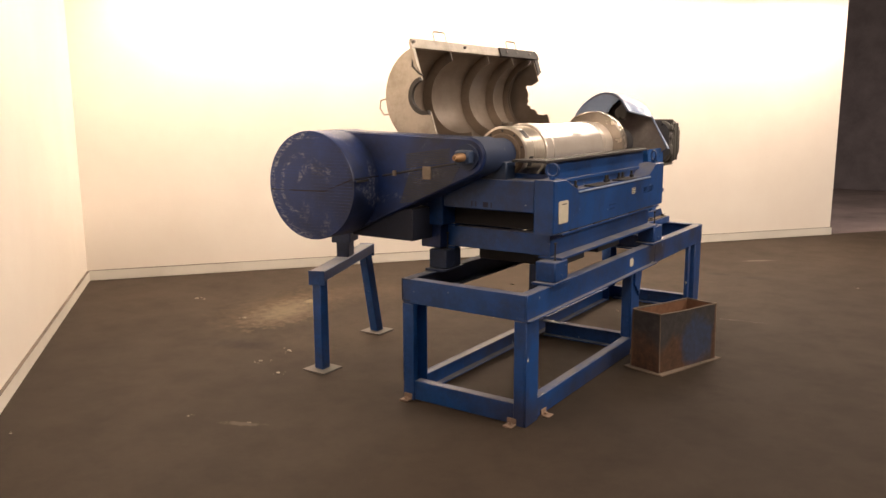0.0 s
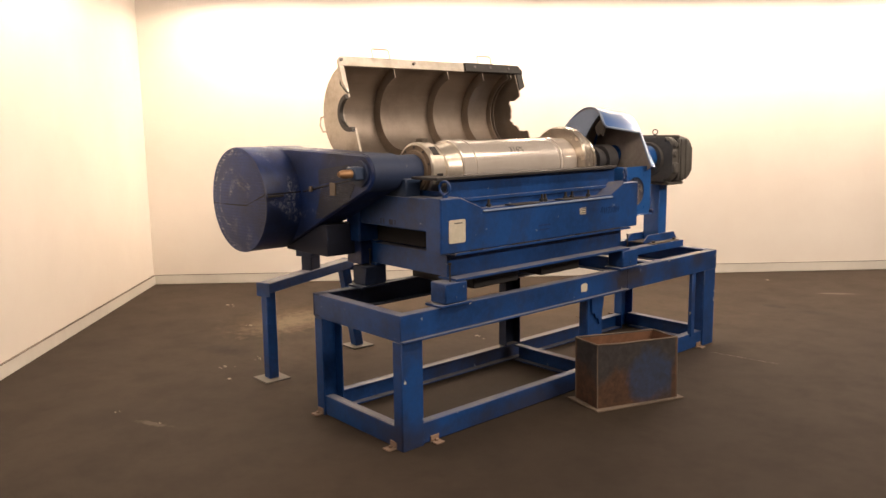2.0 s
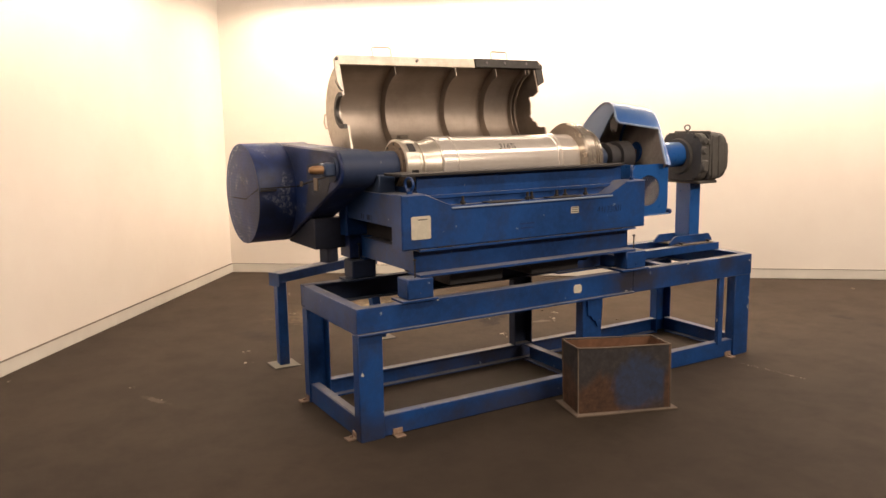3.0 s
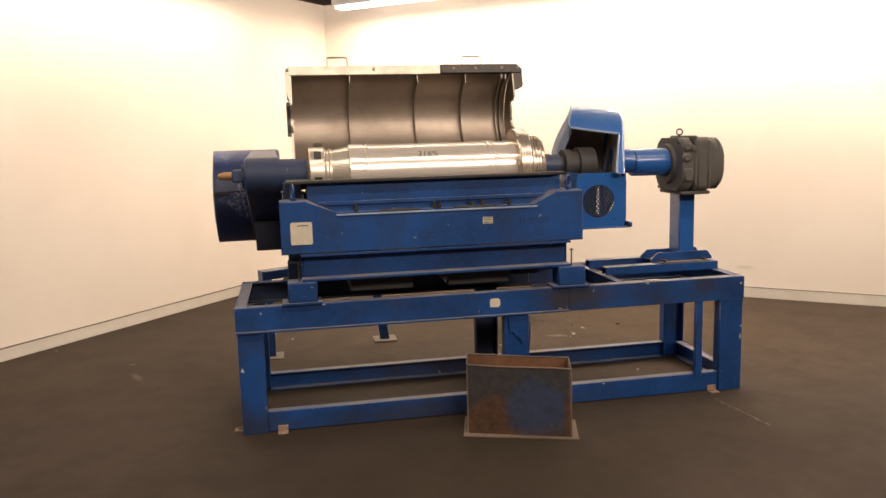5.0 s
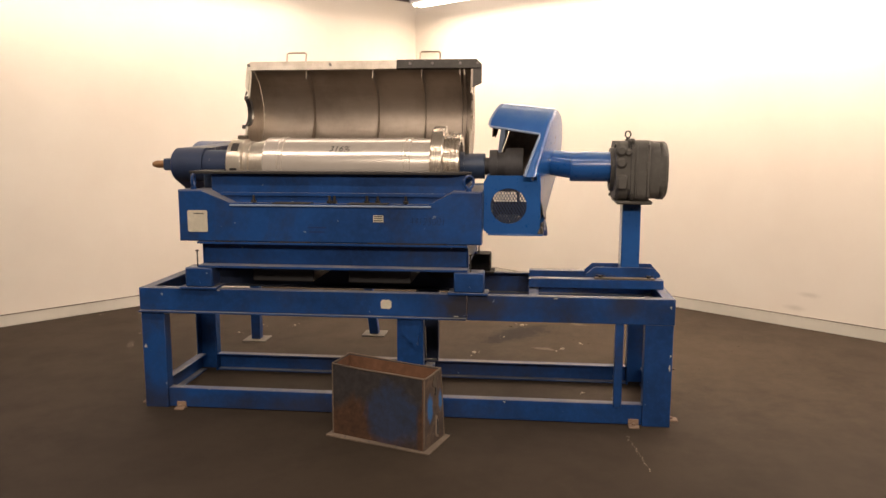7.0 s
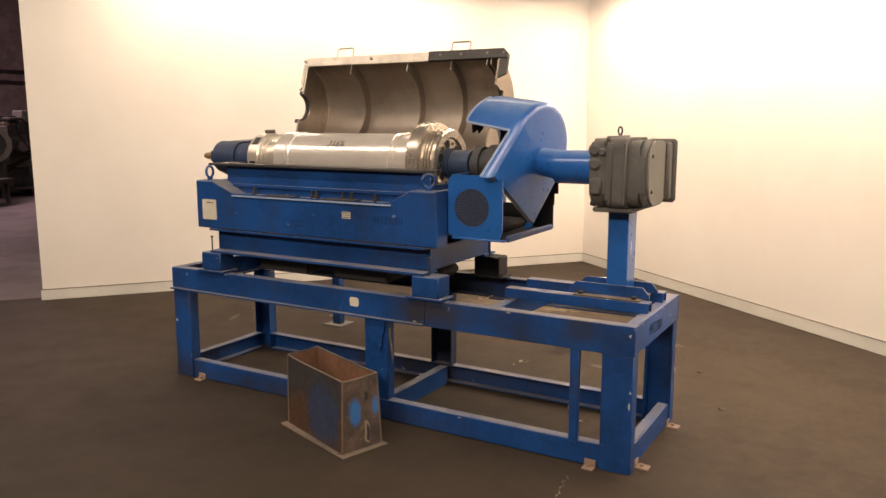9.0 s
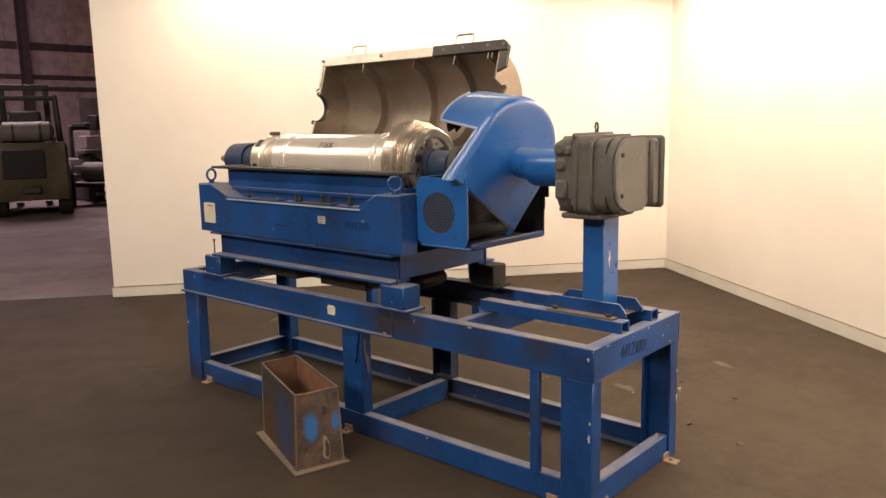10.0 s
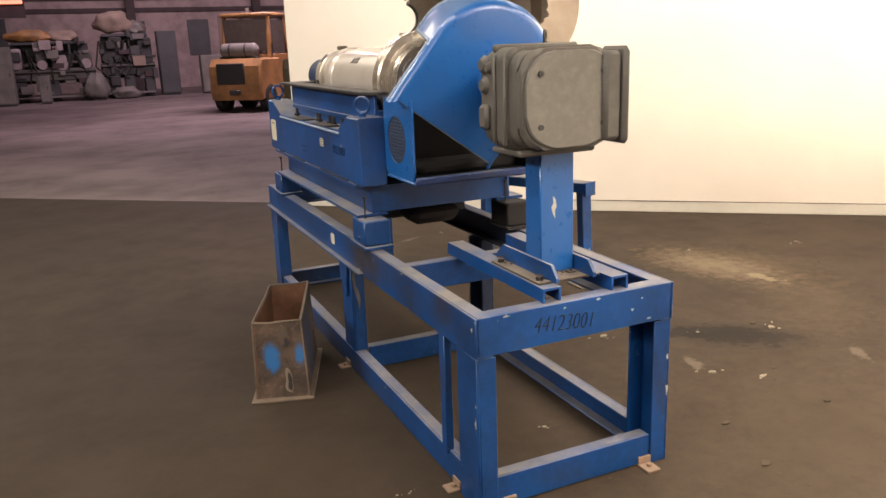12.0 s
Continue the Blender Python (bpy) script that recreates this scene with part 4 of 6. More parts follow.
lid = part("lid", band(bmesh.new(), arc(0.266), arc(0.262), lid_at, 0.33, 1.62), LID_IN, dc, "open stainless steel lid, stained inside", 30)
part("lid_end_plate", band(bmesh.new(), arc(0.266), arc(0.085), lid_at, 0.316, 0.328), LID_OUT, lid, "pale steel half-round end plate")
n = 28
ragged = [(0.112 + {5: 0.012, 6: 0.030, 7: 0.032, 8: 0.012, 14: 0.010, 15: 0.012, 19: -0.012, 20: -0.014, 21: -0.010}.get(k, 0) + 0.003 * math.sin(2.3 * k), k) for k in range(n + 1)]
inner = [(r * math.cos(math.pi * k / n), r * math.sin(math.pi * k / n)) for r, k in ragged]
part("lid_end_plate", band(bmesh.new(), arc(0.266), inner, lid_at, 1.622, 1.632), LID_IN, lid, "steel end plate with ragged gasket edge")
part("seal_ring", band(bmesh.new(), arc(0.100), arc(0.078), lid_at, 0.294, 0.3155), DARK_STEEL, lid, "dark shaft seal ring")
for y in (0.655, 1.05, 1.335, 1.555, 1.58):
    part("baffle", band(bmesh.new(), arc(0.262), arc(0.205 if y < 1.5 else 0.225), lid_at, y, y + 0.005), LID_IN, lid)


def flange_strip(side, y0, y1, d0, d1, name, material, label, cut=0.0, cut0=0.0):
    s = 1 if side > 0 else -1
    poly = [(s * 0.258, y0), (s * 0.258, y1), (s * (0.312 - cut), y1), (s * 0.312, y1 - cut), (s * 0.312, y0 + cut0), (s * (0.312 - cut0), y0)]
    part(name, prism(bmesh.new(), poly, lambda a, b, d: lid_at(a, d, b), d0, d1, 0.002), material, lid, label)


flange_strip(1, 0.296, 1.19, -0.006, 0.012, "lid_flange", LID_OUT, "pale steel lid flange", 0, 0.02)
flange_strip(1, 1.192, 1.683, -0.016, 0.014, "lid_flange", DARK_STEEL, "dark steel lid flange strip with bolt holes", 0.03)
flange_strip(-1, 0.30, 1.68, -0.006, 0.012, "lid_flange", LID_OUT, "pale steel lid flange")
for y0, y1, mt in ((0.296, 0.316, LID_OUT), (1.634, 1.683, DARK_STEEL)):
    poly = [(0.150, y1 if mt is LID_OUT else y0), (0.258, y0), (0.258, y1), (0.175, y1)] if mt is DARK_STEEL else [(0.11, y1), (0.16, y0), (0.258, y0), (0.258, y1)]
    part("flange_ear", prism(bmesh.new(), poly, lambda a, b, d: lid_at(a, d, b), -0.006, 0.012), mt, lid)
for y in (0.31, 0.80, 1.27, 1.40, 1.56, 1.66):
    part("flange_bolt", rod(bmesh.new(), lid_at(0.287, -0.021, y), lid_at(0.287, -0.015 if y > 1.19 else -0.004, y), 0.008, seg=8), PALE, lid)
for y in (0.535, 1.325):
    part("handle", wire(bmesh.new(), [lid_at(0.305, 0.004, y), lid_at(0.360, 0.004, y), lid_at(0.367, 0.004, y + 0.008), lid_at(0.367, 0.004, y + 0.107), lid_at(0.360, 0.004, y + 0.115), lid_at(0.305, 0.004, y + 0.115)], 0.005), CHROME, lid, "bent wire handle")
part("handle", wire(bmesh.new(), [lid_at(-0.02, 0.262, 0.335), lid_at(-0.01, 0.30, 0.32), lid_at(0.03, 0.315, 0.32), lid_at(0.07, 0.30, 0.325), lid_at(0.07, 0.25, 0.335)], 0.005), CHROME, lid, "bent wire handle")
part("latch", wire(bmesh.new(), [lid_at(0.21, 0.02, 0.312), lid_at(0.17, 0.03, 0.305), lid_at(0.12, 0.0, 0.305), lid_at(0.10, -0.02, 0.31)], 0.005), DARK_STEEL, lid, "thin wire latch")
for y in (0.45, 1.50):
    part("hinge", rod(bmesh.new(), (-0.675, y - 0.06, 1.246), (-0.675, y + 0.06, 1.246), 0.016, seg=12), DARK_STEEL, dc, "steel lid hinge")

part("lid_foot", box(-0.830, -0.690, 0.300, 0.345, 1.240, 1.300, bevel=0.004), BLUE_OLD, dc, "blue foot of the lid")

# belt guard: a wide drum that narrows to the shaft, split in two halves
BC, BR, SR = Vector((-1.168, -0.144, 1.098)), 0.280, 0.090
GM = Matrix.Rotation(radians(2.0), 3, "Z")
sy0, sy1 = 0.068, 0.240
FACE_R, FACE_OUT = 0.150, 0.016


def guard_at(x, y, z):
    return BC + GM @ Vector((x, y, z))


def bulge(x, z):
    """How far the round face stands out at this place."""
    return -FACE_OUT * min(1.0, max(0.0, (BR - math.hypot(x, z)) / (BR - FACE_R)))


def hull(pts):
    bm = bmesh.new()
    g = bmesh.ops.convex_hull(bm, input=[bm.verts.new(p) for p in pts])
    junk = {e for e in g["geom_interior"] + g["geom_unused"] if isinstance(e, bmesh.types.BMVert)}
    bmesh.ops.delete(bm, geom=list(junk), context="VERTS")
    return bm


turns = [2 * math.pi * k / 56 for k in range(56)]
drum = [(-FACE_OUT, FACE_R), (0, BR - 0.006), (0.006, BR), (0.372, BR), (0.380, BR - 0.010)]
prof = [(a + FACE_OUT, r) for a, r in drum]
guard = part("belt_guard_drum", lathe(bmesh.new(), guard_at(0, -FACE_OUT, 0), guard_at(0, 1, 0), [(0, 0.001)] + prof + [(0.40, 0.001)], 56), GUARD, dc, "dusty dark blue sheet metal drum of the belt guard", 30)
neck_pts = []
for a in turns:
    c, s_ = math.cos(a), math.sin(a)
    for y, rr in ((sy0, BR - 0.012), (sy0 + 0.008, BR - 0.004), (sy1 - 0.03, BR - 0.004)):
        neck_pts.append((BC.x + rr * c, y, BC.z + rr * s_))
    for y, rr in ((sy0, SR - 0.008), (sy0 + 0.008, SR), (sy1, SR)):
        neck_pts.append((AX + rr * c, y, AZ + rr * s_))
neck = part("belt_guard_neck", hull(neck_pts), GUARD, dc, "dusty dark blue sheet metal neck of the belt guard", 30)
part("end_sleeve", lathe(bmesh.new(), (AX, sy0 + 0.014, AZ), (AX, 1, AZ), [(0, SR - 0.004), (0, SR + 0.003), (sy1 - sy0 - 0.012, SR + 0.003), (sy1 - sy0 - 0.012, SR - 0.004)], 48), SLEEVE, neck, "dark dusty sleeve round the small end")
part("rim_ring", lathe(bmesh.new(), guard_at(0, -0.003, 0), guard_at(0, 1, 0), [(0, BR - 0.009), (0, BR - 0.001), (0.010, BR + 0.0015), (0.014, BR - 0.009), (0, BR - 0.009)], 48), GUARD, guard)
part("rim_ring", lathe(bmesh.new(), guard_at(0, 0.200, 0), guard_at(0, 1, 0), [(0, BR - 0.004), (0.002, BR + 0.0018), (0.012, BR + 0.0018), (0.014, BR - 0.004), (0, BR - 0.004)], 48), GUARD, guard)
# the open seam between the halves, rising from the face to the shaft
seam_line = [guard_at(-0.275, bulge(-0.275, -0.03) - 0.001, -0.030), guard_at(-0.10, bulge(-0.1, -0.03) - 0.001, -0.026), guard_at(0.104, bulge(0.104, -0.022) - 0.001, -0.022), guard_at(0.268, -0.004, 0.042), guard_at(0.2775, 0.006, 0.044), guard_at(0.2775, 0.208, 0.046)]
part("seam", wire(bmesh.new(), seam_line, 0.0030, 6), NEAR_BLACK, guard, "dark open seam")
part("seam_clip", box(-0.875, -0.866, -0.135, -0.048, 1.126, 1.139, bevel=0.002), NEAR_BLACK, guard)
neck_seam = [Vector((-0.872, sy0 - 0.001, 1.150)), Vector((-0.66, sy0 - 0.001, 1.188)), Vector((-0.40, sy0 - 0.001, 1.232))]
part("seam", wire(bmesh.new(), [p + Vector((0, 0, -0.006)) for p in neck_seam], 0.0030, 6), NEAR_BLACK, neck, "dark open seam")
part("seam_flange", wire(bmesh.new(), neck_seam, 0.0026, 6), LOUVRE, neck, "dirty worn seam edge")
part("seam_clip", box(-0.620, -0.570, sy0 - 0.006, sy0 + 0.002, 1.140, 1.205, bevel=0.002), TORN, neck, "torn pale paper tag on the louvres")
part("seam_clip", box(-0.800, -0.782, sy0 - 0.014, sy0 + 0.002, 1.150, 1.178, bevel=0.003), TORN, neck)
# fine wires of the mesh on the round face, louvres on the neck
for k in range(-16, 17):
    z = k * 0.0165 + 0.004
    w = math.sqrt(max(0, 0.270 ** 2 - z * z))
    run = [w * (-1 + i / 7) for i in range(15)]
    part("mesh_wire", wire(bmesh.new(), [guard_at(x, bulge(x, z) - 0.0012, z) for x in run], 0.0018, 4), BLUE_OLD, guard)
for k in range(17):
    drop = 0.016 + 0.0095 * k
    x0, x1 = -0.700 - 0.004 * k, -0.400 - 0.006 * k
    z0, z1 = 1.182 - drop, 1.232 - drop
    # keep clear of the slanting lower edge
    low0, low1 = 0.847 + 0.450 * (x0 + 1.054) + 0.012, 0.847 + 0.450 * (x1 + 1.054) + 0.012
    if z1 < low1:
        f = (z0 - low0) / max(1e-6, (z0 - low0) + (low1 - z1))
        x1, z1 = x0 + (x1 - x0) * f, z0 + (z1 - z0) * f
    part("louvre", wire(bmesh.new(), [(x0, sy0 - 0.001, z0), (x1, sy0 - 0.001, z1)], 0.0027, 5), LOUVRE, neck)
for k in range(8):
    rise = 0.014 + 0.0095 * k
    part("louvre", wire(bmesh.new(), [(-0.72, sy0 - 0.001, 1.180 + rise), (-0.46, sy0 - 0.001, 1.222 + rise * 0.9)], 0.0024, 5), LOUVRE, neck)
# painted darker than its neighbours for the weak light under the neck
part("guard_mount", box(-1.10, -0.70, 0.09, 0.26, 0.816, 0.98, bevel=0.003), NAVY, dc)
part("shaft_hub", rod(bmesh.new(), (AX, sy0 - 0.012, AZ), (AX, sy0 + 0.005, AZ), 0.062, seg=32), SLEEVE, dc)
part("stub_block", box(AX - 0.035, AX + 0.04, 0.005, 0.07, AZ - 0.03, AZ + 0.035, bevel=0.008), BLUE_DARK, dc)
bm = lathe(bmesh.new(), (AX + 0.01, -0.062, AZ + 0.003), (AX + 0.01, 1, AZ + 0.003), [(0, 0.004), (0.0, 0.012), (0.02, 0.020), (0.07, 0.021), (0.07, 0.01)], 20)
part("pipe_stub", bm, BRASS, dc, "yellowed brass pipe stub")

# drive end: lower belt box with mesh window, tilted hood, shaft tube
cover = part("lower_belt_box", box(-0.60, -0.104, 1.757, 1.765, 0.933, 1.222, bevel=0.002), BLUE_CLEAN, dc, "blue lower belt box with round mesh window")

# near-black lining puts the shade inside the box into colour
part("box_lining", box(-0.594, -0.106, 1.7655, 1.7685, 0.938, 1.218, bevel=0), NEAR_BLACK, cover, "black lining for the shade inside the belt box")

n = 32
circ = [(1.866 + 0.088 * math.cos(2 * math.pi * k / n), 1.072 + 0.088 * math.sin(2 * math.pi * k / n)) for k in range(n + 1)]


def to_square(a, b):
    dx, dy = a - 1.866, b - 1.072
    ks = [((2.02 if dx > 0 else 1.745) - 1.866) / dx if abs(dx) > 1e-6 else 1e9, ((1.222 if dy > 0 else 0.933) - 1.072) / dy if abs(dy) > 1e-6 else 1e9]
    k = min(ks)
    return (1.866 + dx * k, 1.072 + dy * k)


part("mesh_panel", band(bmesh.new(), [to_square(a, b) for a, b in circ], circ, lambda a, b, d: (d, a, b), -0.095, -0.103), BLUE_CLEAN, cover, "", 20)
# the back of the box, black for its shade, open in a band across the middle
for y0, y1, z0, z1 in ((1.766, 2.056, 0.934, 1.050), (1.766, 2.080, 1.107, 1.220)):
    part("back_panel", box(-0.602, -0.594, y0, y1, z0, z1, bevel=0.001), NEAR_BLACK, cover)
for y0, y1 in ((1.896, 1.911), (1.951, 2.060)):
    part("back_post", box(-0.601, -0.595, y0, y1, 1.050, 1.107, bevel=0), NEAR_BLACK, cover)
xs = -0.099
bm = bmesh.new()
for sn in (-1, 1):
    for k in range(-9, 10):
        off = k * 0.0125
        w = math.sqrt(max(0, 0.09 ** 2 - off * off))
        c, si = math.cos(radians(60)), sn * math.sin(radians(60))
        my, mz = 1.866 - si * off, 1.072 + c * off
        wire(bm, [(xs, my - c * w, mz - si * w), (xs, my + c * w, mz + si * w)], 0.0031, 4)
part("mesh_screen", bm, SLEEVE, cover, "expanded metal mesh")
bm = box(-0.605, -0.09, 1.766, 2.035, 0.925, 0.933, bevel=0.002)
part("belt_box_floor", bm, BLUE_CLEAN, cover)
part("floor_lip", box(-0.605, -0.09, 2.036, 2.056, 0.926, 0.954, bevel=0.006), BLUE_OLD, cover)
# floor sheet and block in near black, added for the shade in the box
part("floor_liner", box(-0.585, -0.11, 1.77, 2.034, 0.9335, 0.9365, bevel=0.0), NEAR_BLACK, cover, "black sheet for the shade on the belt box floor")
part("belt_box_inside", box(-0.56, -0.16, 1.785, 1.93, 0.9335, 0.985, bevel=0.02), NEAR_BLACK, cover, "black block added to darken the belt box")

# the hood's plate: its lower edge, its way up and its way in
E1W, UPW, INW = Vector((0.798, -0.114, 0.601)), Vector((-0.559, 0.230, 0.811)), Vector((-0.227, -0.967, 0.122))
HC = Vector((-0.374, 2.085, 1.327))


def hood_at(a, b, d):
    """a: across, b: towards the round end, d: from the round plate inwards"""
    return HC + E1W * a + UPW * b + INW * d


HR, HL = 0.222, 0.303
outline = [(HR, -HL)] + [(HR * math.cos(math.pi * k / 24), HR * math.sin(math.pi * k / 24)) for k in range(25)] + [(-HR, -0.055), (-HR, -0.075), (-HR, -HL)]
def hood_shell(pts, depths):
    """Round plate, rolled edge and rim of sheet metal, with its thickness."""
    bm = bmesh.new()
    cen = Vector((0.0, -0.04))
    rows = []
    for (a, b), deep in zip(pts, depths):
        v = Vector((a, b)) - cen
        n = v.normalized()
        steps = [(0.034, 0.0), (0.018, 0.004), (0.006, 0.014), (0.0, 0.030), (0.0, deep), (0.005, deep), (0.006, 0.032), (0.020, 0.012), (0.036, 0.006)]
        rows.append([bm.verts.new(hood_at(a - n.x * q, b - n.y * q, d)) for q, d in steps])
    for r, q in zip(rows, rows[1:]):
        for k in range(8):
            bm.faces.new((r[k], r[k + 1], q[k + 1], q[k]))
    bm.faces.new([r[0] for r in rows])
    bm.faces.new([r[8] for r in rows])
    for r in (rows[0], rows[-1]):
        bm.faces.new(r)
    return bm


SIDE = ((-HL, 0.050), (-0.24, 0.048), (-0.18, 0.044), (-0.12, 0.040), (-0.070, 0.036), (-0.052, 0.038), (-0.043, 0.290), (-0.030, 0.302))
pts = [(HR, b) for b, d in SIDE] + outline[1:]
depths = [d for b, d in SIDE] + [0.304 - 0.030 * math.sin(math.pi * k / 24) if k < 13 else 0.274 + 0.0062 * (k - 12) for k in range(len(outline) - 3)] + [0.050, 0.050]
hood = part("drive_hood", hood_shell(pts, depths), BLUE_CLEAN, dc, "glossy blue round-topped belt hood, tilted", 50)


def strip_hood(pts, d0s, d1s, r_in=0.006):
    bm = bmesh.new()
    cen = (0.0, -0.02)
    rows = []
    for (a, b), d0, d1 in zip(pts, d0s, d1s):
        l = math.hypot(a - cen[0], b - cen[1])
        ia, ib = a - (a - cen[0]) / l * r_in, b - (b - cen[1]) / l * r_in
        rows.append([bm.verts.new(hood_at(*q)) for q in ((a, b, d0), (a, b, d1), (ia, ib, d1), (ia, ib, d0))])
    for r, s in zip(rows, rows[1:]):
        for i in range(4):
            bm.faces.new((r[i], r[(i + 1) % 4], s[(i + 1) % 4], s[i]))
    bm.faces.new(rows[0])
    bm.faces.new(rows[-1])
    return bm


part("hood_lining", prism(bmesh.new(), [(0.93 * a, 0.93 * b) for a, b in outline], hood_at, 0.018, 0.024), HOOD_BROWN, hood, "brown inside of the round plate")
# bead along the cut edge, pale to draw its highlight
part("hood_lip", wire(bmesh.new(), [hood_at(a, b, d) for (a, b), d in zip(pts[:14], depths[:14])], 0.0065, 8), BLUE_PALE, hood, "pale folded lip, highlight put into its colour")
part("hood_inner", strip_hood([(a * 0.97, b * 0.97) for a, b in pts[7:-2]], [0.040] * (len(pts) - 9), [d - 0.004 for d in depths[7:-2]], 0.004), HOOD_BROWN, hood, "brown inside of the hood")
seg = [(0.972 * a, 0.972 * b) for a, b in outline[4:26]] + [(-0.206, -0.05), (-0.08, -0.03), (0.020, 0.045), (0.130, 0.078)]
# back sheet painted pale for the gloss it would reflect
part("hood_back", prism(bmesh.new(), seg, lambda a, b, d: hood_at(a, b, d + max(0.0, -a) * 0.34), 0.263, 0.269), BLUE_PALE, hood, "pale blue back sheet of the hood, reflection put into its colour")
# added dark sheet that draws the wedge of shade below the crown
part("shade_flap", prism(bmesh.new(), [(0.206, 0.035), (0.133, 0.03), (0.123, -0.01), (0.130, -0.042), (0.146, -0.03), (0.163, -0.064), (0.184, -0.052), (0.203, -0.03)], hood_at, 0.280, 0.286), HOOD_SHADE, hood, "dark brown flap standing for shade under the hood")
tb = bmesh.new()
joint = Vector((AX, 2.215, AZ + 0.002))
lathe(tb, (AX, 2.168, AZ), (AX, 3, AZ), [(0, 0.02), (0, 0.074), (0.012, 0.077), (0.207, 0.077), (0.207, 0.02)], 40)
bent = -INW
lathe(tb, joint - bent * 0.17, joint, [(0, 0.02), (0, 0.064), (0.155, 0.070), (0.168, 0.070), (0.170, 0.02)], 40)
part("shaft_tube", tb, BLUE_CLEAN, dc, "blue shaft cover tube")

# ---- motor on its pedestal ----
mo = thing("drive_motor", (AX, 2.48, FH + 0.045), "dusty grey cast housing motor on a blue steel pedestal post", "motor")
bm = box(-0.47, -0.245, 2.30, 2.60, FH + 0.045, FH + 0.052, bevel=0.002)
part("base_plate", bm, GRIMY, mo, "dusty grimy steel base plate")
post = part("post", box(-0.420, -0.300, 2.433, 2.525, FH + 0.052, 1.080, bevel=0.004), BLUE_CLEAN, mo)
for x0, x1 in ((-0.299, -0.289), (-0.432, -0.421)):
    part("foot_angle", prism(bmesh.new(), [(2.26, FH + 0.052), (2.63, FH + 0.052), (2.63, FH + 0.066), (2.60, FH + 0.102), (2.30, FH + 0.102), (2.26, FH + 0.066)], lambda a, b, d: (d, a, b), x0, x1), BLUE, mo)
for x in (-0.266, -0.452):
    for y in (2.33, 2.57):
        part("bolt", rod(bmesh.new(), (x, y, FH + 0.052), (x, y, FH + 0.064), 0.012, seg=6), DARK_STEEL, mo)
part("paint_chip", prism(bmesh.new(), [(-0.352, 0.868), (-0.345, 0.880), (-0.338, 0.905), (-0.346, 0.918), (-0.343, 0.940), (-0.352, 0.931), (-0.357, 0.905), (-0.350, 0.895)], lambda a, b, d: (a, d, b), 2.5252, 2.5258), CHIP, post, "bare white chip in the paint")
MX, MZ = -0.340, 1.243


def rounded(w, h, r, n=6):
    """An outline with rounded corners about the motor's axis."""
    out = []
    for cx, cz, a0 in ((w - r, h - r, 0), (-w + r, h - r, 90), (-w + r, -h + r, 180), (w - r, -h + r, 270)):
        out += [(MX + cx + r * math.cos(radians(a0 + 90 * k / n)), MZ + cz + r * math.sin(radians(a0 + 90 * k / n))) for k in range(n + 1)]
    return out


def motor_block(w, h, r, y0, y1, bevel):
    return prism(bmesh.new(), rounded(w, h, r), lambda a, b, d: (a, d, b), y0, y1, bevel)


body = part("housing", motor_block(0.163, 0.150, 0.040, 2.455, 2.545, 0.010), GREY, mo, "dusty grey cast motor housing", 35)
part("rear_housing", motor_block(0.156, 0.139, 0.050, 2.543, 2.592, 0.006), GREY, body, "", 35)
part("front_housing", motor_block(0.160, 0.147, 0.060, 2.384, 2.452, 0.014), GREY, body, "", 35)
part("seam", motor_block(0.158, 0.146, 0.045, 2.448, 2.458, 0), BLACK, body, "dark joint between the castings")
part("end_cover", motor_block(0.157, 0.144, 0.070, 2.591, 2.622, 0.012), GREY, body, "", 35)
part("round_cover", motor_block(0.150, 0.137, 0.095, 2.6205, 2.634, 0.005), PALE_GREY, body, "smooth grey round end plate", 35)
part("terminal_cover", prism(bmesh.new(), [(2.552, 1.102), (2.656, 1.102), (2.668, 1.114), (2.668, 1.374), (2.656, 1.386), (2.552, 1.386), (2.540, 1.374), (2.540, 1.114)], lambda a, b, d: (d, a, b), -0.496, -0.518, 0.010), GREY, body)
part("terminal_neck", box(-0.501, -0.44, 2.552, 2.652, 1.114, 1.374, bevel=0.012), GREY, body)
part("flange_ring", lathe(bmesh.new(), (AX, 2.366, MZ), (AX, 3, MZ), [(0, 0.08), (0, 0.108), (0.020, 0.116), (0.020, 0.08)], 40), GREY, body)
for dx, dz in ((-0.105, -0.075), (-0.105, 0.075), (0.105, -0.075), (0.105, 0.075)):
    part("cover_bolt", rod(bmesh.new(), (MX + dx, 2.632, MZ + dz), (MX + dx, 2.639, MZ + dz), 0.009, seg=6), BLACK, body)
for z0, y0, rr in ((1.342, 2.406, 0.030), (1.282, 2.408, 0.029), (1.334, 2.440, 0.020)):
    part("boss", rod(bmesh.new(), (-0.181, y0, z0), (-0.166, y0, z0), rr, rr * 0.55, seg=16), GREY, body)
part("side_block", box(-0.190, -0.163, 2.388, 2.440, 1.150, 1.225, bevel=0.010), GREY, body)
part("bottom_foot", box(-0.470, -0.205, 2.392, 2.565, 1.075, 1.094, bevel=0.006), GREY, body)
part("rib", box(-0.470, -0.180, 2.452, 2.470, 1.378, 1.402, bevel=0.006), GREY, body)
part("rib", box(-0.182, -0.168, 2.470, 2.484, 1.11, 1.375, bevel=0.005), GREY, body)
part("rib", box(-0.182, -0.168, 2.528, 2.545, 1.11, 1.375, bevel=0.005), GREY, body)
for xx, zz in ((-0.23, 1.108), (-0.45, 1.108), (-0.23, 1.366)):
    part("bolt", rod(bmesh.new(), (xx, 2.376, zz), (xx, 2.392, zz), 0.010, seg=6), DARK_STEEL, body)
eye = bmesh.new()
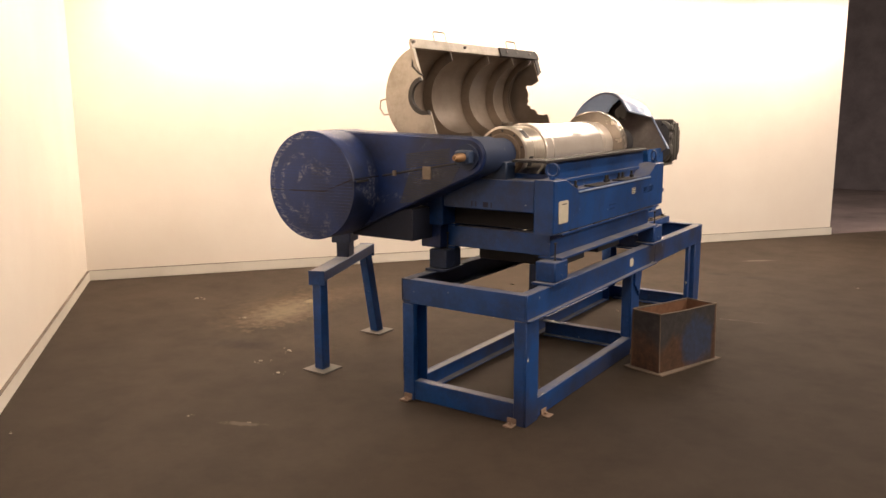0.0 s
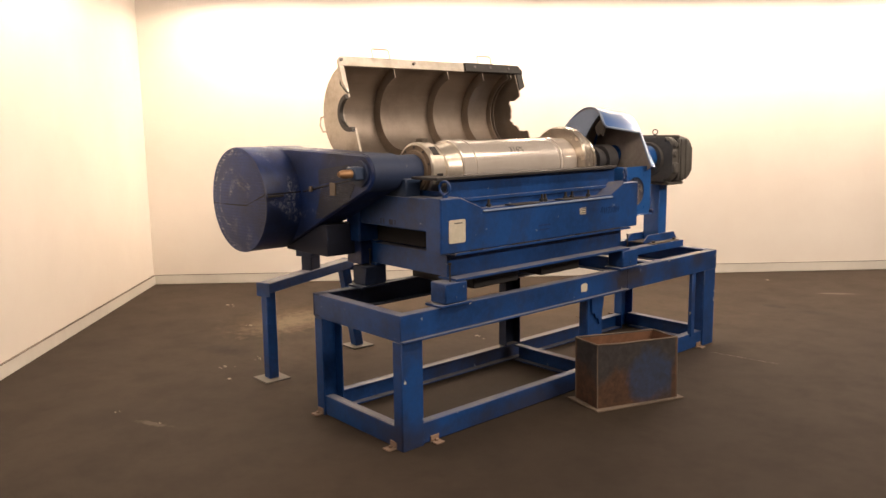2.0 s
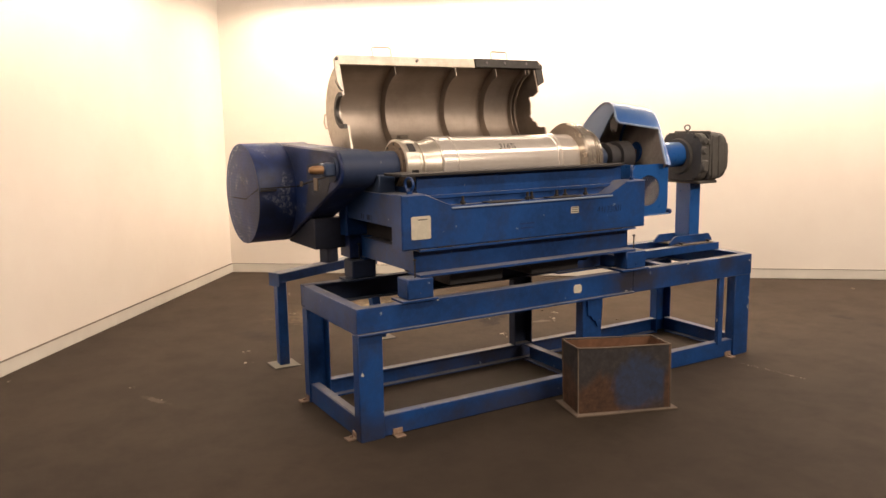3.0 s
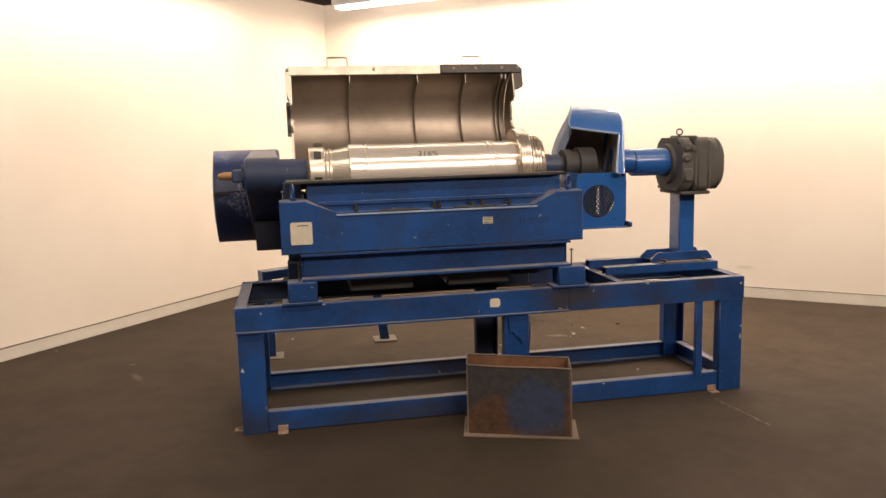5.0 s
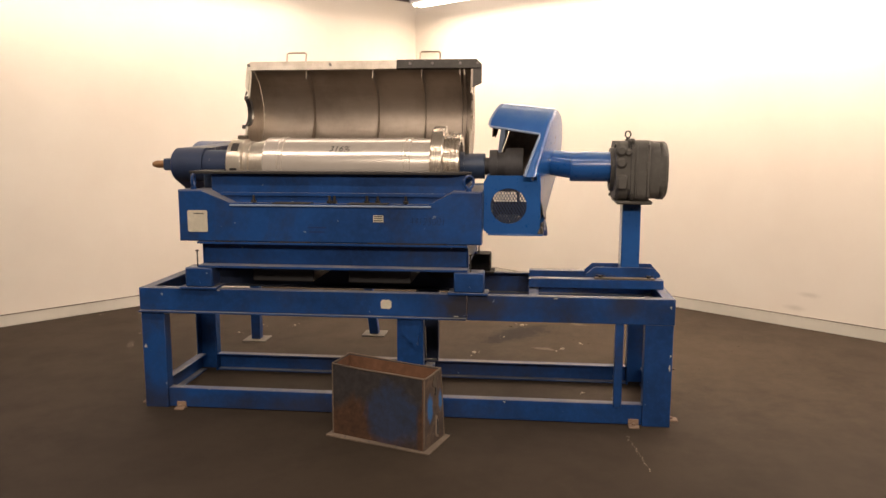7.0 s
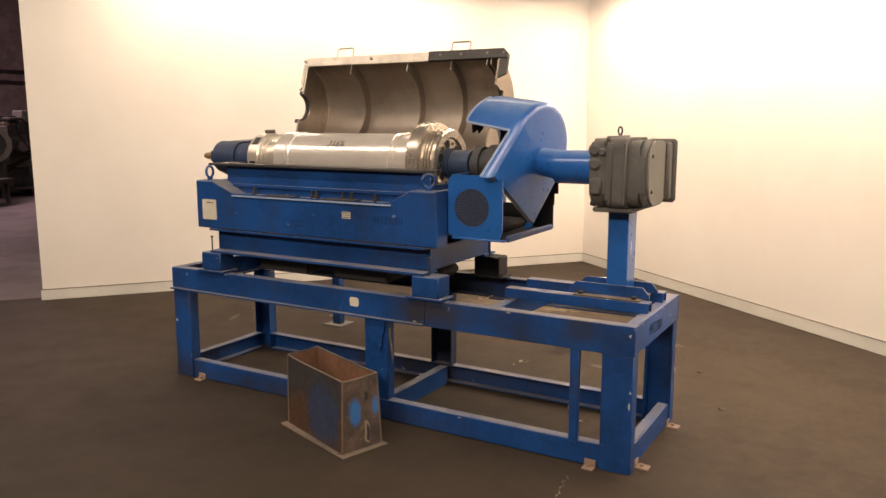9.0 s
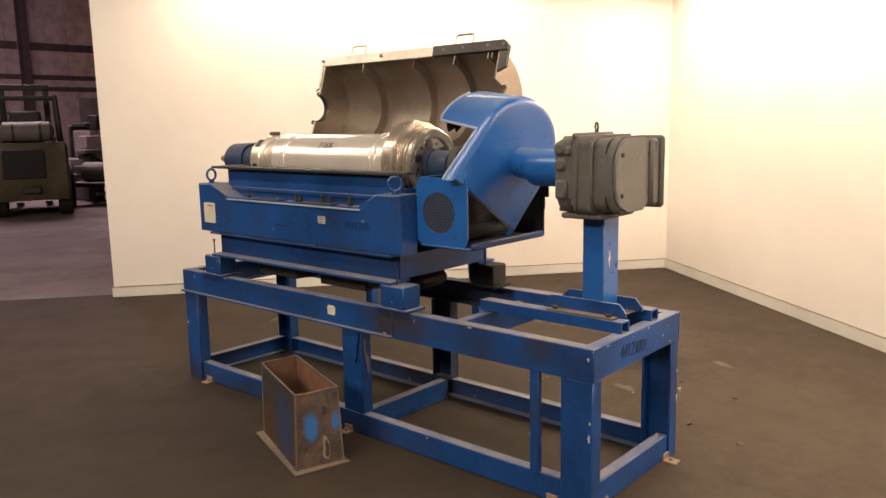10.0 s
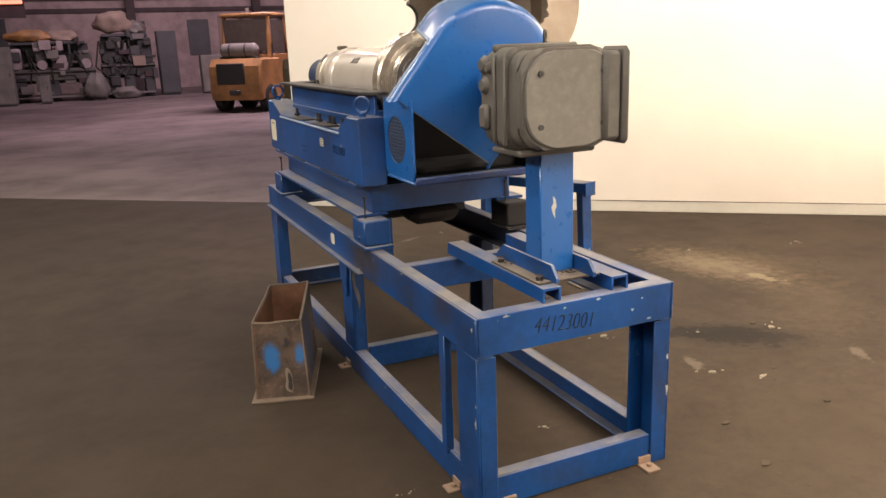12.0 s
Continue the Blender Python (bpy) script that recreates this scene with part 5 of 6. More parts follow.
ring = [(0.0165 + 0.004 * math.cos(a), 0.004 * math.sin(a)) for a in [2 * math.pi * k / 8 for k in range(9)]]
lathe(eye, (0, 0, 0), (0, 0, 1), [(s, r) for r, s in ring], 20, m=pose(AX, 2.455, 1.422, 0, 90, -42))
rod(eye, (AX, 2.455, 1.390), (AX, 2.455, 1.407), 0.008, seg=8)
part("lifting_eye", eye, DARK_STEEL, body, "dark steel ring eye")

# ---- stand under the guard ----
sa, sb = Vector((-1.372, 0.112, 0)), Vector((-1.605, 0.89, 0))
st = thing("support_stand", (sa + sb) / 2, "blue steel trestle stand with two posts and square foot plates", "stand")
LEAN = Vector((-0.027, -0.073, 0.0))      # the far post leans
for q, lean in ((sa, Vector()), (sb, LEAN)):
    bm = box(q.x - 0.031, q.x + 0.031, q.y - 0.031, q.y + 0.031, 0.008, 0.520, bevel=0.004)
    for v in bm.verts:
        v.co += lean * v.co.z / 0.52
        v.co.z += (0.014 if q is sb else 0) * v.co.z / 0.52
    part("post", bm, BLUE, st)
    part("foot_plate", box(q.x - 0.080, q.x + 0.080, q.y - 0.080, q.y + 0.080, 0, 0.008, bevel=0.002), GREY, st, "scuffed steel foot plate")
d = (sb + LEAN - sa).normalized()
side = Vector((-d.y, d.x, 0))
SPAN = (sb + LEAN - sa).length


def on_stand(a, b, w):
    return sa + d * a + side * w + Vector((0, 0, b + 0.014 * a / SPAN))


part("beam", prism(bmesh.new(), [(-0.038, 0.520), (-0.038, 0.578), (SPAN + 0.042, 0.578), (SPAN + 0.042, 0.520)], on_stand, -0.045, 0.045, 0.004), BLUE, st)
for a in (-0.044, SPAN + 0.042):
    part("beam_cap", prism(bmesh.new(), [(a, 0.500), (a, 0.580), (a + 0.006, 0.580), (a + 0.006, 0.500)], on_stand, -0.047, 0.047), BLUE, st)
part("lower_block", prism(bmesh.new(), [(0.36, 0.5785), (0.36, 0.668), (0.45, 0.668), (0.45, 0.5785)], on_stand, -0.040, 0.040, 0.004), SLEEVE, st, "short dark steel block on the stand")
part("head_block", prism(bmesh.new(), [(0.335, 0.6685), (0.335, 0.805), (0.475, 0.805), (0.475, 0.6685)], on_stand, -0.060, 0.060, 0.004), SLEEVE, st, "short dark steel block under the guard")

# ---- rusty open box ----
h = thing("steel_box", (0.24, 1.29, 0), "rusty open-topped steel chute box with faded blue paint", "metal box")
q = [Vector(v) for v in ((0.262, 1.066, 0), (0.436, 1.520, 0), (0.236, 1.588, 0), (0.075, 1.125, 0))]
r = [Vector(v) for v in ((0.255, 1.066, 0.342), (0.428, 1.522, 0.334), (0.244, 1.573, 0.332), (0.085, 1.105, 0.345))]
for k in range(4):
    a, b = q[k], q[(k + 1) % 4]
    c, e = r[(k + 1) % 4], r[k]
    nrm = ((b - a).cross(e - a)).normalized() * 0.006
    bm = bmesh.new()
    lo = [bm.verts.new(v + Vector((0, 0, 0.008 if v.z < 0.1 else 0))) for v in (a, b, c, e)]
    hi = [bm.verts.new(v + Vector((0, 0, 0.008 if v.z < 0.1 else 0)) - nrm) for v in (a, b, c, e)]
    bm.faces.new(lo), bm.faces.new(hi)
    for i in range(4):
        bm.faces.new((lo[i], lo[(i + 1) % 4], hi[(i + 1) % 4], hi[i]))
    plate = part("side_plate", bm, BOX_END if k == 1 else RUST, h)
    lin = bmesh.new()
    inn = -nrm * 1.0
    vs = [lin.verts.new(v + Vector((0, 0, dz)) + inn * f) for f in (1.05, 1.4) for v, dz in ((a, 0.009), (b, 0.009), (c, -0.004), (e, -0.004))]
    lin.faces.new(vs[:4]), lin.faces.new(vs[4:])
    for i in range(4):
        lin.faces.new((vs[i], vs[(i + 1) % 4], vs[4 + (i + 1) % 4], vs[4 + i]))
    part("inside_face", lin, BROWN_RUST, plate, "brown rusted inside")
    if k == 1:
        def on_end(u, v, d, a=a, b=b, c=c, e=e, n=nrm.normalized()):
            return a.lerp(b, u).lerp(e.lerp(c, u), 1 - v) + n * d
        for u0, v0, du, dv, mt, nm, lb in ((0.64, 0.77, 0.11, 0.16, TORN, "torn_edge", "pale torn metal round a hole"), (0.66, 0.78, 0.062, 0.115, BLACK, "tear_hole", "dark torn hole"),
                                           (0.60, 0.13, 0.10, 0.08, GRIMY, "dirt_crust", "crusted brown dirt"), (0.66, 0.27, 0.05, 0.06, BLACK, "dirt_crust", "dark crusted dirt")):
            pb = bmesh.new()
            ring = []
            for i in range(26):
                al = 2 * math.pi * i / 26
                f = 1 + 0.10 * math.sin(3 * al + u0 * 20) + 0.08 * math.sin(5.3 * i) + 0.05 * math.sin(9.1 * i)
                if nm in ("torn_edge", "tear_hole"):
                    f *= 0.55 + 0.45 * abs(math.sin(al)) ** 1.2
                ring.append((min(0.985, u0 + du * f * math.cos(al)), v0 + dv * f * math.sin(al)))
            d1 = {"torn_edge": 0.004, "tear_hole": 0.0052, "paint_patch": 0.0014, "dirt_crust": 0.0022}[nm]
            lo2, hi2 = [pb.verts.new(on_end(x, y, 0.0)) for x, y in ring], [pb.verts.new(on_end(x, y, d1)) for x, y in ring]
            pb.faces.new(hi2)
            for i in range(26):
                pb.faces.new((lo2[i], lo2[(i + 1) % 26], hi2[(i + 1) % 26], hi2[i]))
            part(nm, pb, mt, plate, lb)
    rim = wire(bmesh.new(), [e + Vector((0, 0, 0.001)), e.lerp(c, 0.3) + Vector((0, 0, -0.003)), e.lerp(c, 0.65), c + Vector((0, 0, 0.001))], 0.0042, 6)
    part("rim_edge", rim, RIM_RUST, plate, "pale worn rim")
    weld = wire(bmesh.new(), [b + Vector((0, 0, 0.008)), b.lerp(c, 0.5), c], 0.0036, 6)
    part("corner_weld", weld, RIM_RUST, plate, "pale worn corner")
FLANGE = [(0.287, 1.036), (0.466, 1.547), (0.226, 1.616), (0.040, 1.098)]
bm = prism(bmesh.new(), FLANGE, lambda a, b, d: (a, b, d), 0.0, 0.0078, 0.002)
flange = part("foot_flange", bm, RIM_RUST, h, "worn rusty foot flange")
for f in (0.18, 0.42, 0.68, 0.9):
    p = Vector((*FLANGE[0], 0.0079)).lerp(Vector((*FLANGE[1], 0.0079)), f) + Vector((-0.012, 0.004, 0))
    part("bolt_hole", rod(bmesh.new(), p, p + Vector((0, 0, 0.0008)), 0.006, seg=10), BLACK, flange)

# ---- hall beyond the open end of the room ----
def column(x, y):
    bm = bmesh.new()
    bx(bm, x - 0.16, x + 0.16, y, y + 0.03, 0, 7.2, 0)
    bx(bm, x - 0.16, x + 0.16, y - 0.33, y - 0.30, 0, 7.2, 0)
    bx(bm, x - 0.02, x + 0.02, y - 0.30, y, 0, 7.2, 0)
    whole("trim", bm, HALL_DARK, "dark brown steel hall column", "column", kind="structure")


WALL_Y = -30.6
for x in (-16.4, -11.4, -6.4, -1.4, 3.6, 8.6, 13.6):
    column(x, WALL_Y + 0.42)
for z0, z1 in ((3.05, 3.22), (3.52, 3.68)):
    whole("trim", box(-24, 26, WALL_Y + 0.003, WALL_Y + 0.08, z0, z1, bevel=0), HALL_DARK, "dark steel wall rail of the hall", "wall rail", kind="structure")
for x0, x1 in ((-16.2, -11.6), (-11.2, -6.6)):
    for z0 in (4.70,):
        whole("trim", box(x0, x1, WALL_Y + 0.003, WALL_Y + 0.10, z0, z0 + 0.30, bevel=0), HALL_DARK, "dark steel wall rail of the hall", "wall rail", kind="structure")
rnd = random.Random(7)
for i in range(20):
    x = -17 + 1.25 * i
    if rnd.random() < 0.85:
        whole("trim", box(x + 0.03, x + 1.22, WALL_Y + 0.002, WALL_Y + 0.03 + 0.02 * rnd.random(), 3.70, 7.1, bevel=0.004), rnd.choice((HALL_WALL, HALL_TAN, HALL_GREY)), "stained pinkish hall wall sheet", "wall panel", kind="structure")
    if rnd.random() < 0.55:
        whole("trim", box(x + 0.1, x + 0.95, WALL_Y + 0.002, WALL_Y + 0.05, 1.3, 2.6 + 0.3 * rnd.random(), bevel=0.004), rnd.choice((PALE, DARK_CAB, TAN)), "faded panel on the hall wall", "wall panel", kind="structure")


def wheel(parent, at, r, w, m):
    """A forklift wheel with its axle along the local x."""
    tyre = lathe(bmesh.new(), (at[0] - w / 2, at[1], at[2]), (at[0] + 1, at[1], at[2]), [(0, r * 0.55), (0.0, r * 0.9), (0.02, r), (w - 0.02, r), (w, r * 0.9), (w, r * 0.55)], 24, m=m)
    tob = part("wheel", tyre, RUBBER, parent, "black rubber tyre")
    rim = lathe(bmesh.new(), (at[0] - w / 2 + 0.03, at[1], at[2]), (at[0] + 1, at[1], at[2]), [(0, 0.02), (0, r * 0.3), (0.015, r * 0.56), (w - 0.075, r * 0.56), (w - 0.06, r * 0.3), (w - 0.06, 0.02)], 20, m=m)
    part("rim", rim, GREY, tob, "dull steel rim")


def forklift(at, turn, w, paintwork, label, cab, high):
    """A gas forklift seen from behind; the local y points to its forks."""
    ob = thing("forklift", at, label, "forklift")
    m = pose(*at, 0, 0, turn)
    body = bmesh.new()
    prof = [(-1.25, 0.28), (-1.30, 0.45), (-1.28, 1.05), (-1.15, 1.22), (-0.2, 1.22), (-0.1, 0.75), (0.55, 0.70), (0.62, 0.25), (0.2, 0.22), (-0.55, 0.30)]
    prism(body, prof, lambda a, b, d: m @ Vector((d, a, b)), -w / 2, w / 2, 0.04)
    b = part("body", body, paintwork, ob, "", 35)
    part("grille", box(-w * 0.34, w * 0.20, -1.312, -1.27, 0.64, 1.12, bevel=0.02, m=m), RUBBER, b, "dark radiator grille")
    part("tow_block", box(-0.14, 0.14, -1.36, -1.29, 0.40, 0.52, bevel=0.02, m=m), DARK_STEEL, b)
    g = lathe(bmesh.new(), (-w * 0.36, -0.92, 1.40), (w, -0.92, 1.40), [(0, 0.03), (0.03, 0.12), (0.08, 0.165), (w * 0.72 - 0.08, 0.165), (w * 0.72 - 0.03, 0.12), (w * 0.72, 0.03)], 20, m=m)
    tank = part("gas_bottle", g, PALE, ob, "silver grey gas bottle lying across the back")
    for x in (-0.2, 0.2):
        part("strap", lathe(bmesh.new(), (x - 0.02, -0.92, 1.40), (w, -0.92, 1.40), [(0, 0.166), (0, 0.172), (0.04, 0.172), (0.04, 0.166)], 20, m=m), DARK_STEEL, tank)
    for x in (-w * 0.33, w * 0.33):
        part("bottle_cradle", box(x - 0.03, x + 0.03, -1.05, -0.80, 1.215, 1.27, bevel=0.005, m=m), DARK_STEEL, ob)
    for sx in (-1, 1):
        wheel(ob, (sx * (w / 2 - 0.09), -0.82, 0.31), 0.31, 0.22, m)
        wheel(ob, (sx * (w / 2 - 0.03), 0.50, 0.42), 0.42, 0.28, m)
        part("roof_post", wire(bmesh.new(), [m @ Vector(p) for p in ((sx * (w / 2 - 0.06), -0.62, 1.2), (sx * (w / 2 - 0.10), -0.50, high))], 0.035 if not cab else 0.05, 8), paintwork if cab else BLACK, ob)
        part("roof_post", wire(bmesh.new(), [m @ Vector(p) for p in ((sx * (w / 2 - 0.06), 0.50, 0.7), (sx * (w / 2 - 0.10), 0.30, high))], 0.035 if not cab else 0.05, 8), paintwork if cab else BLACK, ob)
        part("mast_rail", box(sx * 0.36 - 0.05, sx * 0.36 + 0.05, 0.72, 0.86, 0.12, 2.15, bevel=0.005, m=m), BLACK, ob)
        part("fork", box(sx * 0.25 - 0.06, sx * 0.25 + 0.06, 0.92, 1.9, 0.05, 0.09, bevel=0.004, m=m), DARK_STEEL, ob)
        part("hood_side", box(sx * w * 0.34 - 0.04, sx * w * 0.34 + 0.04, -0.75, -0.25, 1.21, 1.30, bevel=0.01, m=m), paintwork, b)
    if cab:
        part("cab_roof", box(-w / 2 + 0.04, w / 2 - 0.04, -0.62, 0.42, high, high + 0.09, bevel=0.03, m=m), paintwork, ob)
        part("rear_window", box(-w / 2 + 0.10, w / 2 - 0.10, -0.585, -0.575, 1.36, high - 0.06, bevel=0, m=m), GLASS_DARK, ob, "dirty brown cab window")
        for sx in (-1, 1):
            door = part("cab_door", box(sx * (w / 2 - 0.05) - 0.02, sx * (w / 2 - 0.05) + 0.02, -0.45, 0.28, 0.72, 1.30, bevel=0.01, m=m), paintwork, ob)
            part("door_glass", box(sx * (w / 2 - 0.06) - 0.006, sx * (w / 2 - 0.06) + 0.006, -0.42, 0.22, 1.31, high - 0.08, bevel=0, m=m), GLASS_DARK, door, "dirty cab window")
        part("beacon", rod(bmesh.new(), m @ Vector((-0.1, -0.2, high + 0.09)), m @ Vector((-0.1, -0.2, high + 0.22)), 0.06, 0.045, 12), PALE, ob, "small pale beacon")
    else:
        for k in range(7):
            y = -0.50 + 0.8 * k / 6
            part("guard_bar", box(-w / 2 + 0.08, w / 2 - 0.08, y - 0.025, y + 0.025, high - 0.03, high + 0.02, bevel=0.004, m=m), BLACK, ob)
        for sx in (-1, 1):
            part("guard_rail", box(sx * (w / 2 - 0.10) - 0.03, sx * (w / 2 - 0.10) + 0.03, -0.53, 0.33, high - 0.031, high + 0.035, bevel=0.004, m=m), BLACK, ob)
    part("mast_top", box(-0.42, 0.42, 0.70, 0.88, 2.15, 2.25, bevel=0.01, m=m), BLACK, ob)
    part("carriage", box(-0.45, 0.45, 0.87, 0.93, 0.25, 0.75, bevel=0.01, m=m), BLACK, ob)
    seat = part("seat", box(-0.25, 0.25, -0.48, -0.05, 1.05 if cab else 1.15, 1.32, bevel=0.05, m=m), BLACK, ob, "black seat")
    part("seat_back", box(-0.24, 0.24, -0.55, -0.45, 1.30, 1.75, bevel=0.04, m=m), BLACK, seat)
    part("steering_wheel", lathe(bmesh.new(), (0, 0.22, 1.35), (0, 0.0, 1.75), [(0, 0.15), (0.015, 0.165), (0.03, 0.15), (0.015, 0.138), (0, 0.15)], 20, m=m), BLACK, ob)
    return ob


forklift((-3.20, -15.3, 0), 141, 1.32, YELLOW, "worn orange yellow gas forklift with an enclosed cab", True, 2.16)
forklift((-3.45, -10.7, 0), 158, 1.16, OLIVE, "dull olive gas forklift with a black mast", False, 1.98)


def cabinet(at, w, d, h, material, label, doors=2):
    ob = thing("cabinet", at, label, "cabinet")
    x, y, z = at
    part("body", box(x - w / 2, x + w / 2, y - d / 2, y + d / 2, 0.05, h, bevel=0.01), material, ob)
    part("plinth", box(x - w / 2 + 0.03, x + w / 2 - 0.03, y - d / 2 + 0.03, y + d / 2 - 0.03, 0, 0.05, bevel=0), BLACK, ob)
    for k in range(doors):
        x0 = x - w / 2 + 0.02 + k * (w - 0.04) / doors
        dr = part("door", box(x0 + 0.005, x0 + (w - 0.04) / doors - 0.005, y + d / 2 + 0.001, y + d / 2 + 0.02, 0.08, h - 0.03, bevel=0.004), material, ob)
        part("handle", box(x0 + 0.06, x0 + 0.08, y + d / 2 + 0.02, y + d / 2 + 0.045, h * 0.5, h * 0.5 + 0.12, bevel=0.003), DARK_STEEL, dr)
    return ob


cabinet((-2.06, -25.0, 0), 0.62, 0.6, 2.15, DARK_CAB, "tall dark grey steel cabinet against the hall wall", 1)
cabinet((-3.45, -24.6, 0), 0.75, 0.5, 1.30, PALE, "low white control cabinet in the hall", 1)
cabinet((3.15, -23.4, 0), 1.0, 0.7, 1.75, PALE, "pale grey machine cabinet in the hall", 2)
cabinet((1.85, -23.4, 0), 0.32, 0.35, 0.85, PALE, "small white box cabinet on the hall floor", 1)


def old_machine(at, w, h, label, body_mat, top_mat, seed):
    """A large disused machine tool: bed, columns, drums, pipes."""
    r = random.Random(seed)
    ob = thing("machine_tool", at, label, "machine")
    x, y, z = at
    part("bed", box(x - w / 2, x + w / 2, y - 0.45, y + 0.45, 0.35 * h, 0.55 * h, bevel=0.03), body_mat, ob)
    for k in range(3):
        px = x - w / 2 + w * (0.12 + 0.38 * k)
        part("leg", box(px - 0.16, px + 0.16, y - 0.4, y + 0.4, 0, 0.35 * h, bevel=0.02), DARK_CAB, ob)
    for k in range(4):
        px = x - w / 2 + w * (0.1 + 0.25 * k) + r.uniform(-0.1, 0.1)
        ww, hh = r.uniform(0.2, 0.34), r.uniform(0.22, 0.42) * h
        part("head", box(px - ww / 2, px + ww, y - 0.35, y + 0.35, 0.55 * h, 0.55 * h + hh, bevel=0.04), top_mat if k % 2 else body_mat, ob)
        part("drum", rod(bmesh.new(), (px + 0.05, y + 0.30, 0.62 * h), (px + 0.05, y + 0.52, 0.62 * h), r.uniform(0.10, 0.20), seg=18), top_mat, ob)
    for k in range(int(w * 16)):
        px, pz = x + r.uniform(-0.5, 0.5) * w, r.uniform(0.10, 0.96) * h
        ww, hh = r.uniform(0.03, 0.20), r.uniform(0.03, 0.18) * h
        part("fitting", box(px - ww, px + ww, y + 0.18, y + r.uniform(0.36, 0.62), pz, pz + hh, bevel=0.015), r.choice((body_mat, top_mat, DARK_CAB, GREY, HALL_DARK, BLACK, PALE, TAN)), ob)
    for k in range(5):
        px, pz = x + r.uniform(-0.45, 0.45) * w, r.uniform(0.5, 1.0) * h
        part("pipe", wire(bmesh.new(), [(px, y + 0.3, pz), (px + r.uniform(-0.3, 0.3), y + 0.55, pz + 0.1), (px + r.uniform(-0.5, 0.5), y + 0.5, 0.5 * h), (px + r.uniform(-0.5, 0.5), y + 0.45, 0.3 * h)], 0.03, 6), DARK_STEEL, ob)
    part("top_deck", box(x - w * 0.42, x + w * 0.42, y - 0.3, y + 0.3, 0.955 * h, h, bevel=0.01), DARK_CAB, ob)
    part("back_panel", box(x - w * 0.45, x + w * 0.45, y - 0.36, y - 0.31, 0.3 * h, 0.97 * h, bevel=0.01), DARK_CAB, ob)
    part("rail", rod(bmesh.new(), (x - w / 2, y + 0.47, 0.50 * h), (x + w / 2, y + 0.47, 0.50 * h), 0.05, seg=10), DARK_STEEL, ob)
    part("tray", box(x - w / 2 + 0.1, x + w / 2 - 0.1, y + 0.2, y + 0.7, 0.12, 0.17, bevel=0.01), PALE, ob)
    for sx in (-1, 1):
        part("tray_foot", box(x + sx * w * 0.4 - 0.05, x + sx * w * 0.4 + 0.05, y + 0.4, y + 0.5, 0, 0.12, bevel=0), DARK_STEEL, ob)
    return ob


old_machine((1.6, -25.0, 0), 2.6, 1.9, "long dull grey disused machine tool in the hall", GREY, HALL_GREY, 3)
old_machine((-0.75, -25.2, 0), 1.7, 2.1, "black grimy machine in the hall", BLACK, BLACK, 5)
old_machine((5.6, -24.5, 0), 2.8, 1.8, "dull grey disused machine in the hall", GREY, PALE, 9)
old_machine((-5.3, -24.0, 0), 1.6, 1.9, "dark red brown machine behind the forklift", YELLOW, HALL_DARK, 11)
old_machine((-6.8, -22.5, 0), 1.8, 2.0, "dark disused machine beside the partition wall", DARK_CAB, HALL_DARK, 13)


def lump(name, at, size, material, label, category, seed):
    """A soft heap, wrapped or crumpled."""
    bm = bmesh.new()
    bmesh.ops.create_icosphere(bm, subdivisions=3, radius=1)
    for v in bm.verts:
        n = noise.noise(v.co * 1.7 + Vector((seed, 0, 0))) * 0.35 + noise.noise(v.co * 5 + Vector((0, seed, 0))) * 0.10
        v.co = Vector((v.co.x * size[0], v.co.y * size[1], max(v.co.z, -0.6) * size[2])) * (1 + n)
    low_z = min(v.co.z for v in bm.verts)
    bmesh.ops.translate(bm, verts=bm.verts, vec=Vector(at) - Vector((0, 0, low_z)))
    return whole(name, bm, material, label, category, smooth=60)


lump("tarpaulin", (-0.45, -25.2, 2.10), (0.58, 0.4, 0.44), TAN, "tan cloth heap lying on the black machine", "tarpaulin", 2.0)
lump("tarpaulin", (0.35, -24.0, 0), (0.36, 0.30, 0.50), PALE, "pale crumpled wrapping heap on the hall floor", "tarpaulin", 5.0)
lump("tarpaulin", (-0.55, -24.1, 0), (0.42, 0.3, 0.22), PALE, "low pale bundle on the hall floor", "tarpaulin", 8.0)
lump("tarpaulin", (2.1, -25.0, 1.90), (0.7, 0.35, 0.22), YELLOW, "orange brown cover lying on the machine", "tarpaulin", 4.0)


def cart(at, turn):
    ob = thing("hand_cart", at, "low dark steel trolley with a grey drum on it", "trolley")
    m = pose(*at, 0, 0, turn)
    part("deck", box(-0.35, 0.35, -0.6, 0.6, 0.36, 0.44, bevel=0.01, m=m), DARK_STEEL, ob)
    part("load", rod(bmesh.new(), m @ Vector((0, -0.4, 0.62)), m @ Vector((0, 0.4, 0.62)), 0.19, seg=18), GREY, ob)
    for sx in (-1, 1):
        for sy in (-1, 1):
            part("leg", box(sx * 0.3 - 0.03, sx * 0.3 + 0.03, sy * 0.5 - 0.03, sy * 0.5 + 0.03, 0, 0.37, bevel=0, m=m), DARK_STEEL, ob)
    return ob


cart((-4.75, -10.6, 0), 30)
old_machine((-5.75, -12.0, 0), 1.9, 1.55, "dull pinkish grey machine behind the partition wall", PALE, HALL_GREY, 23)
pm = thing("pipe_bend", (-5.45, -11.2, 0), "large dull steel pipe bend with a dark open mouth", "pipe")
pb = bmesh.new()
lathe(pb, (-5.55, -11.22, 0.98), (-5.35, -10.85, 1.02), [(0, 0.24), (0.02, 0.30), (0.40, 0.30), (0.42, 0.34), (0.46, 0.34), (0.46, 0.25), (0.03, 0.24)], 28)
part("mouth", pb, PALE, pm)
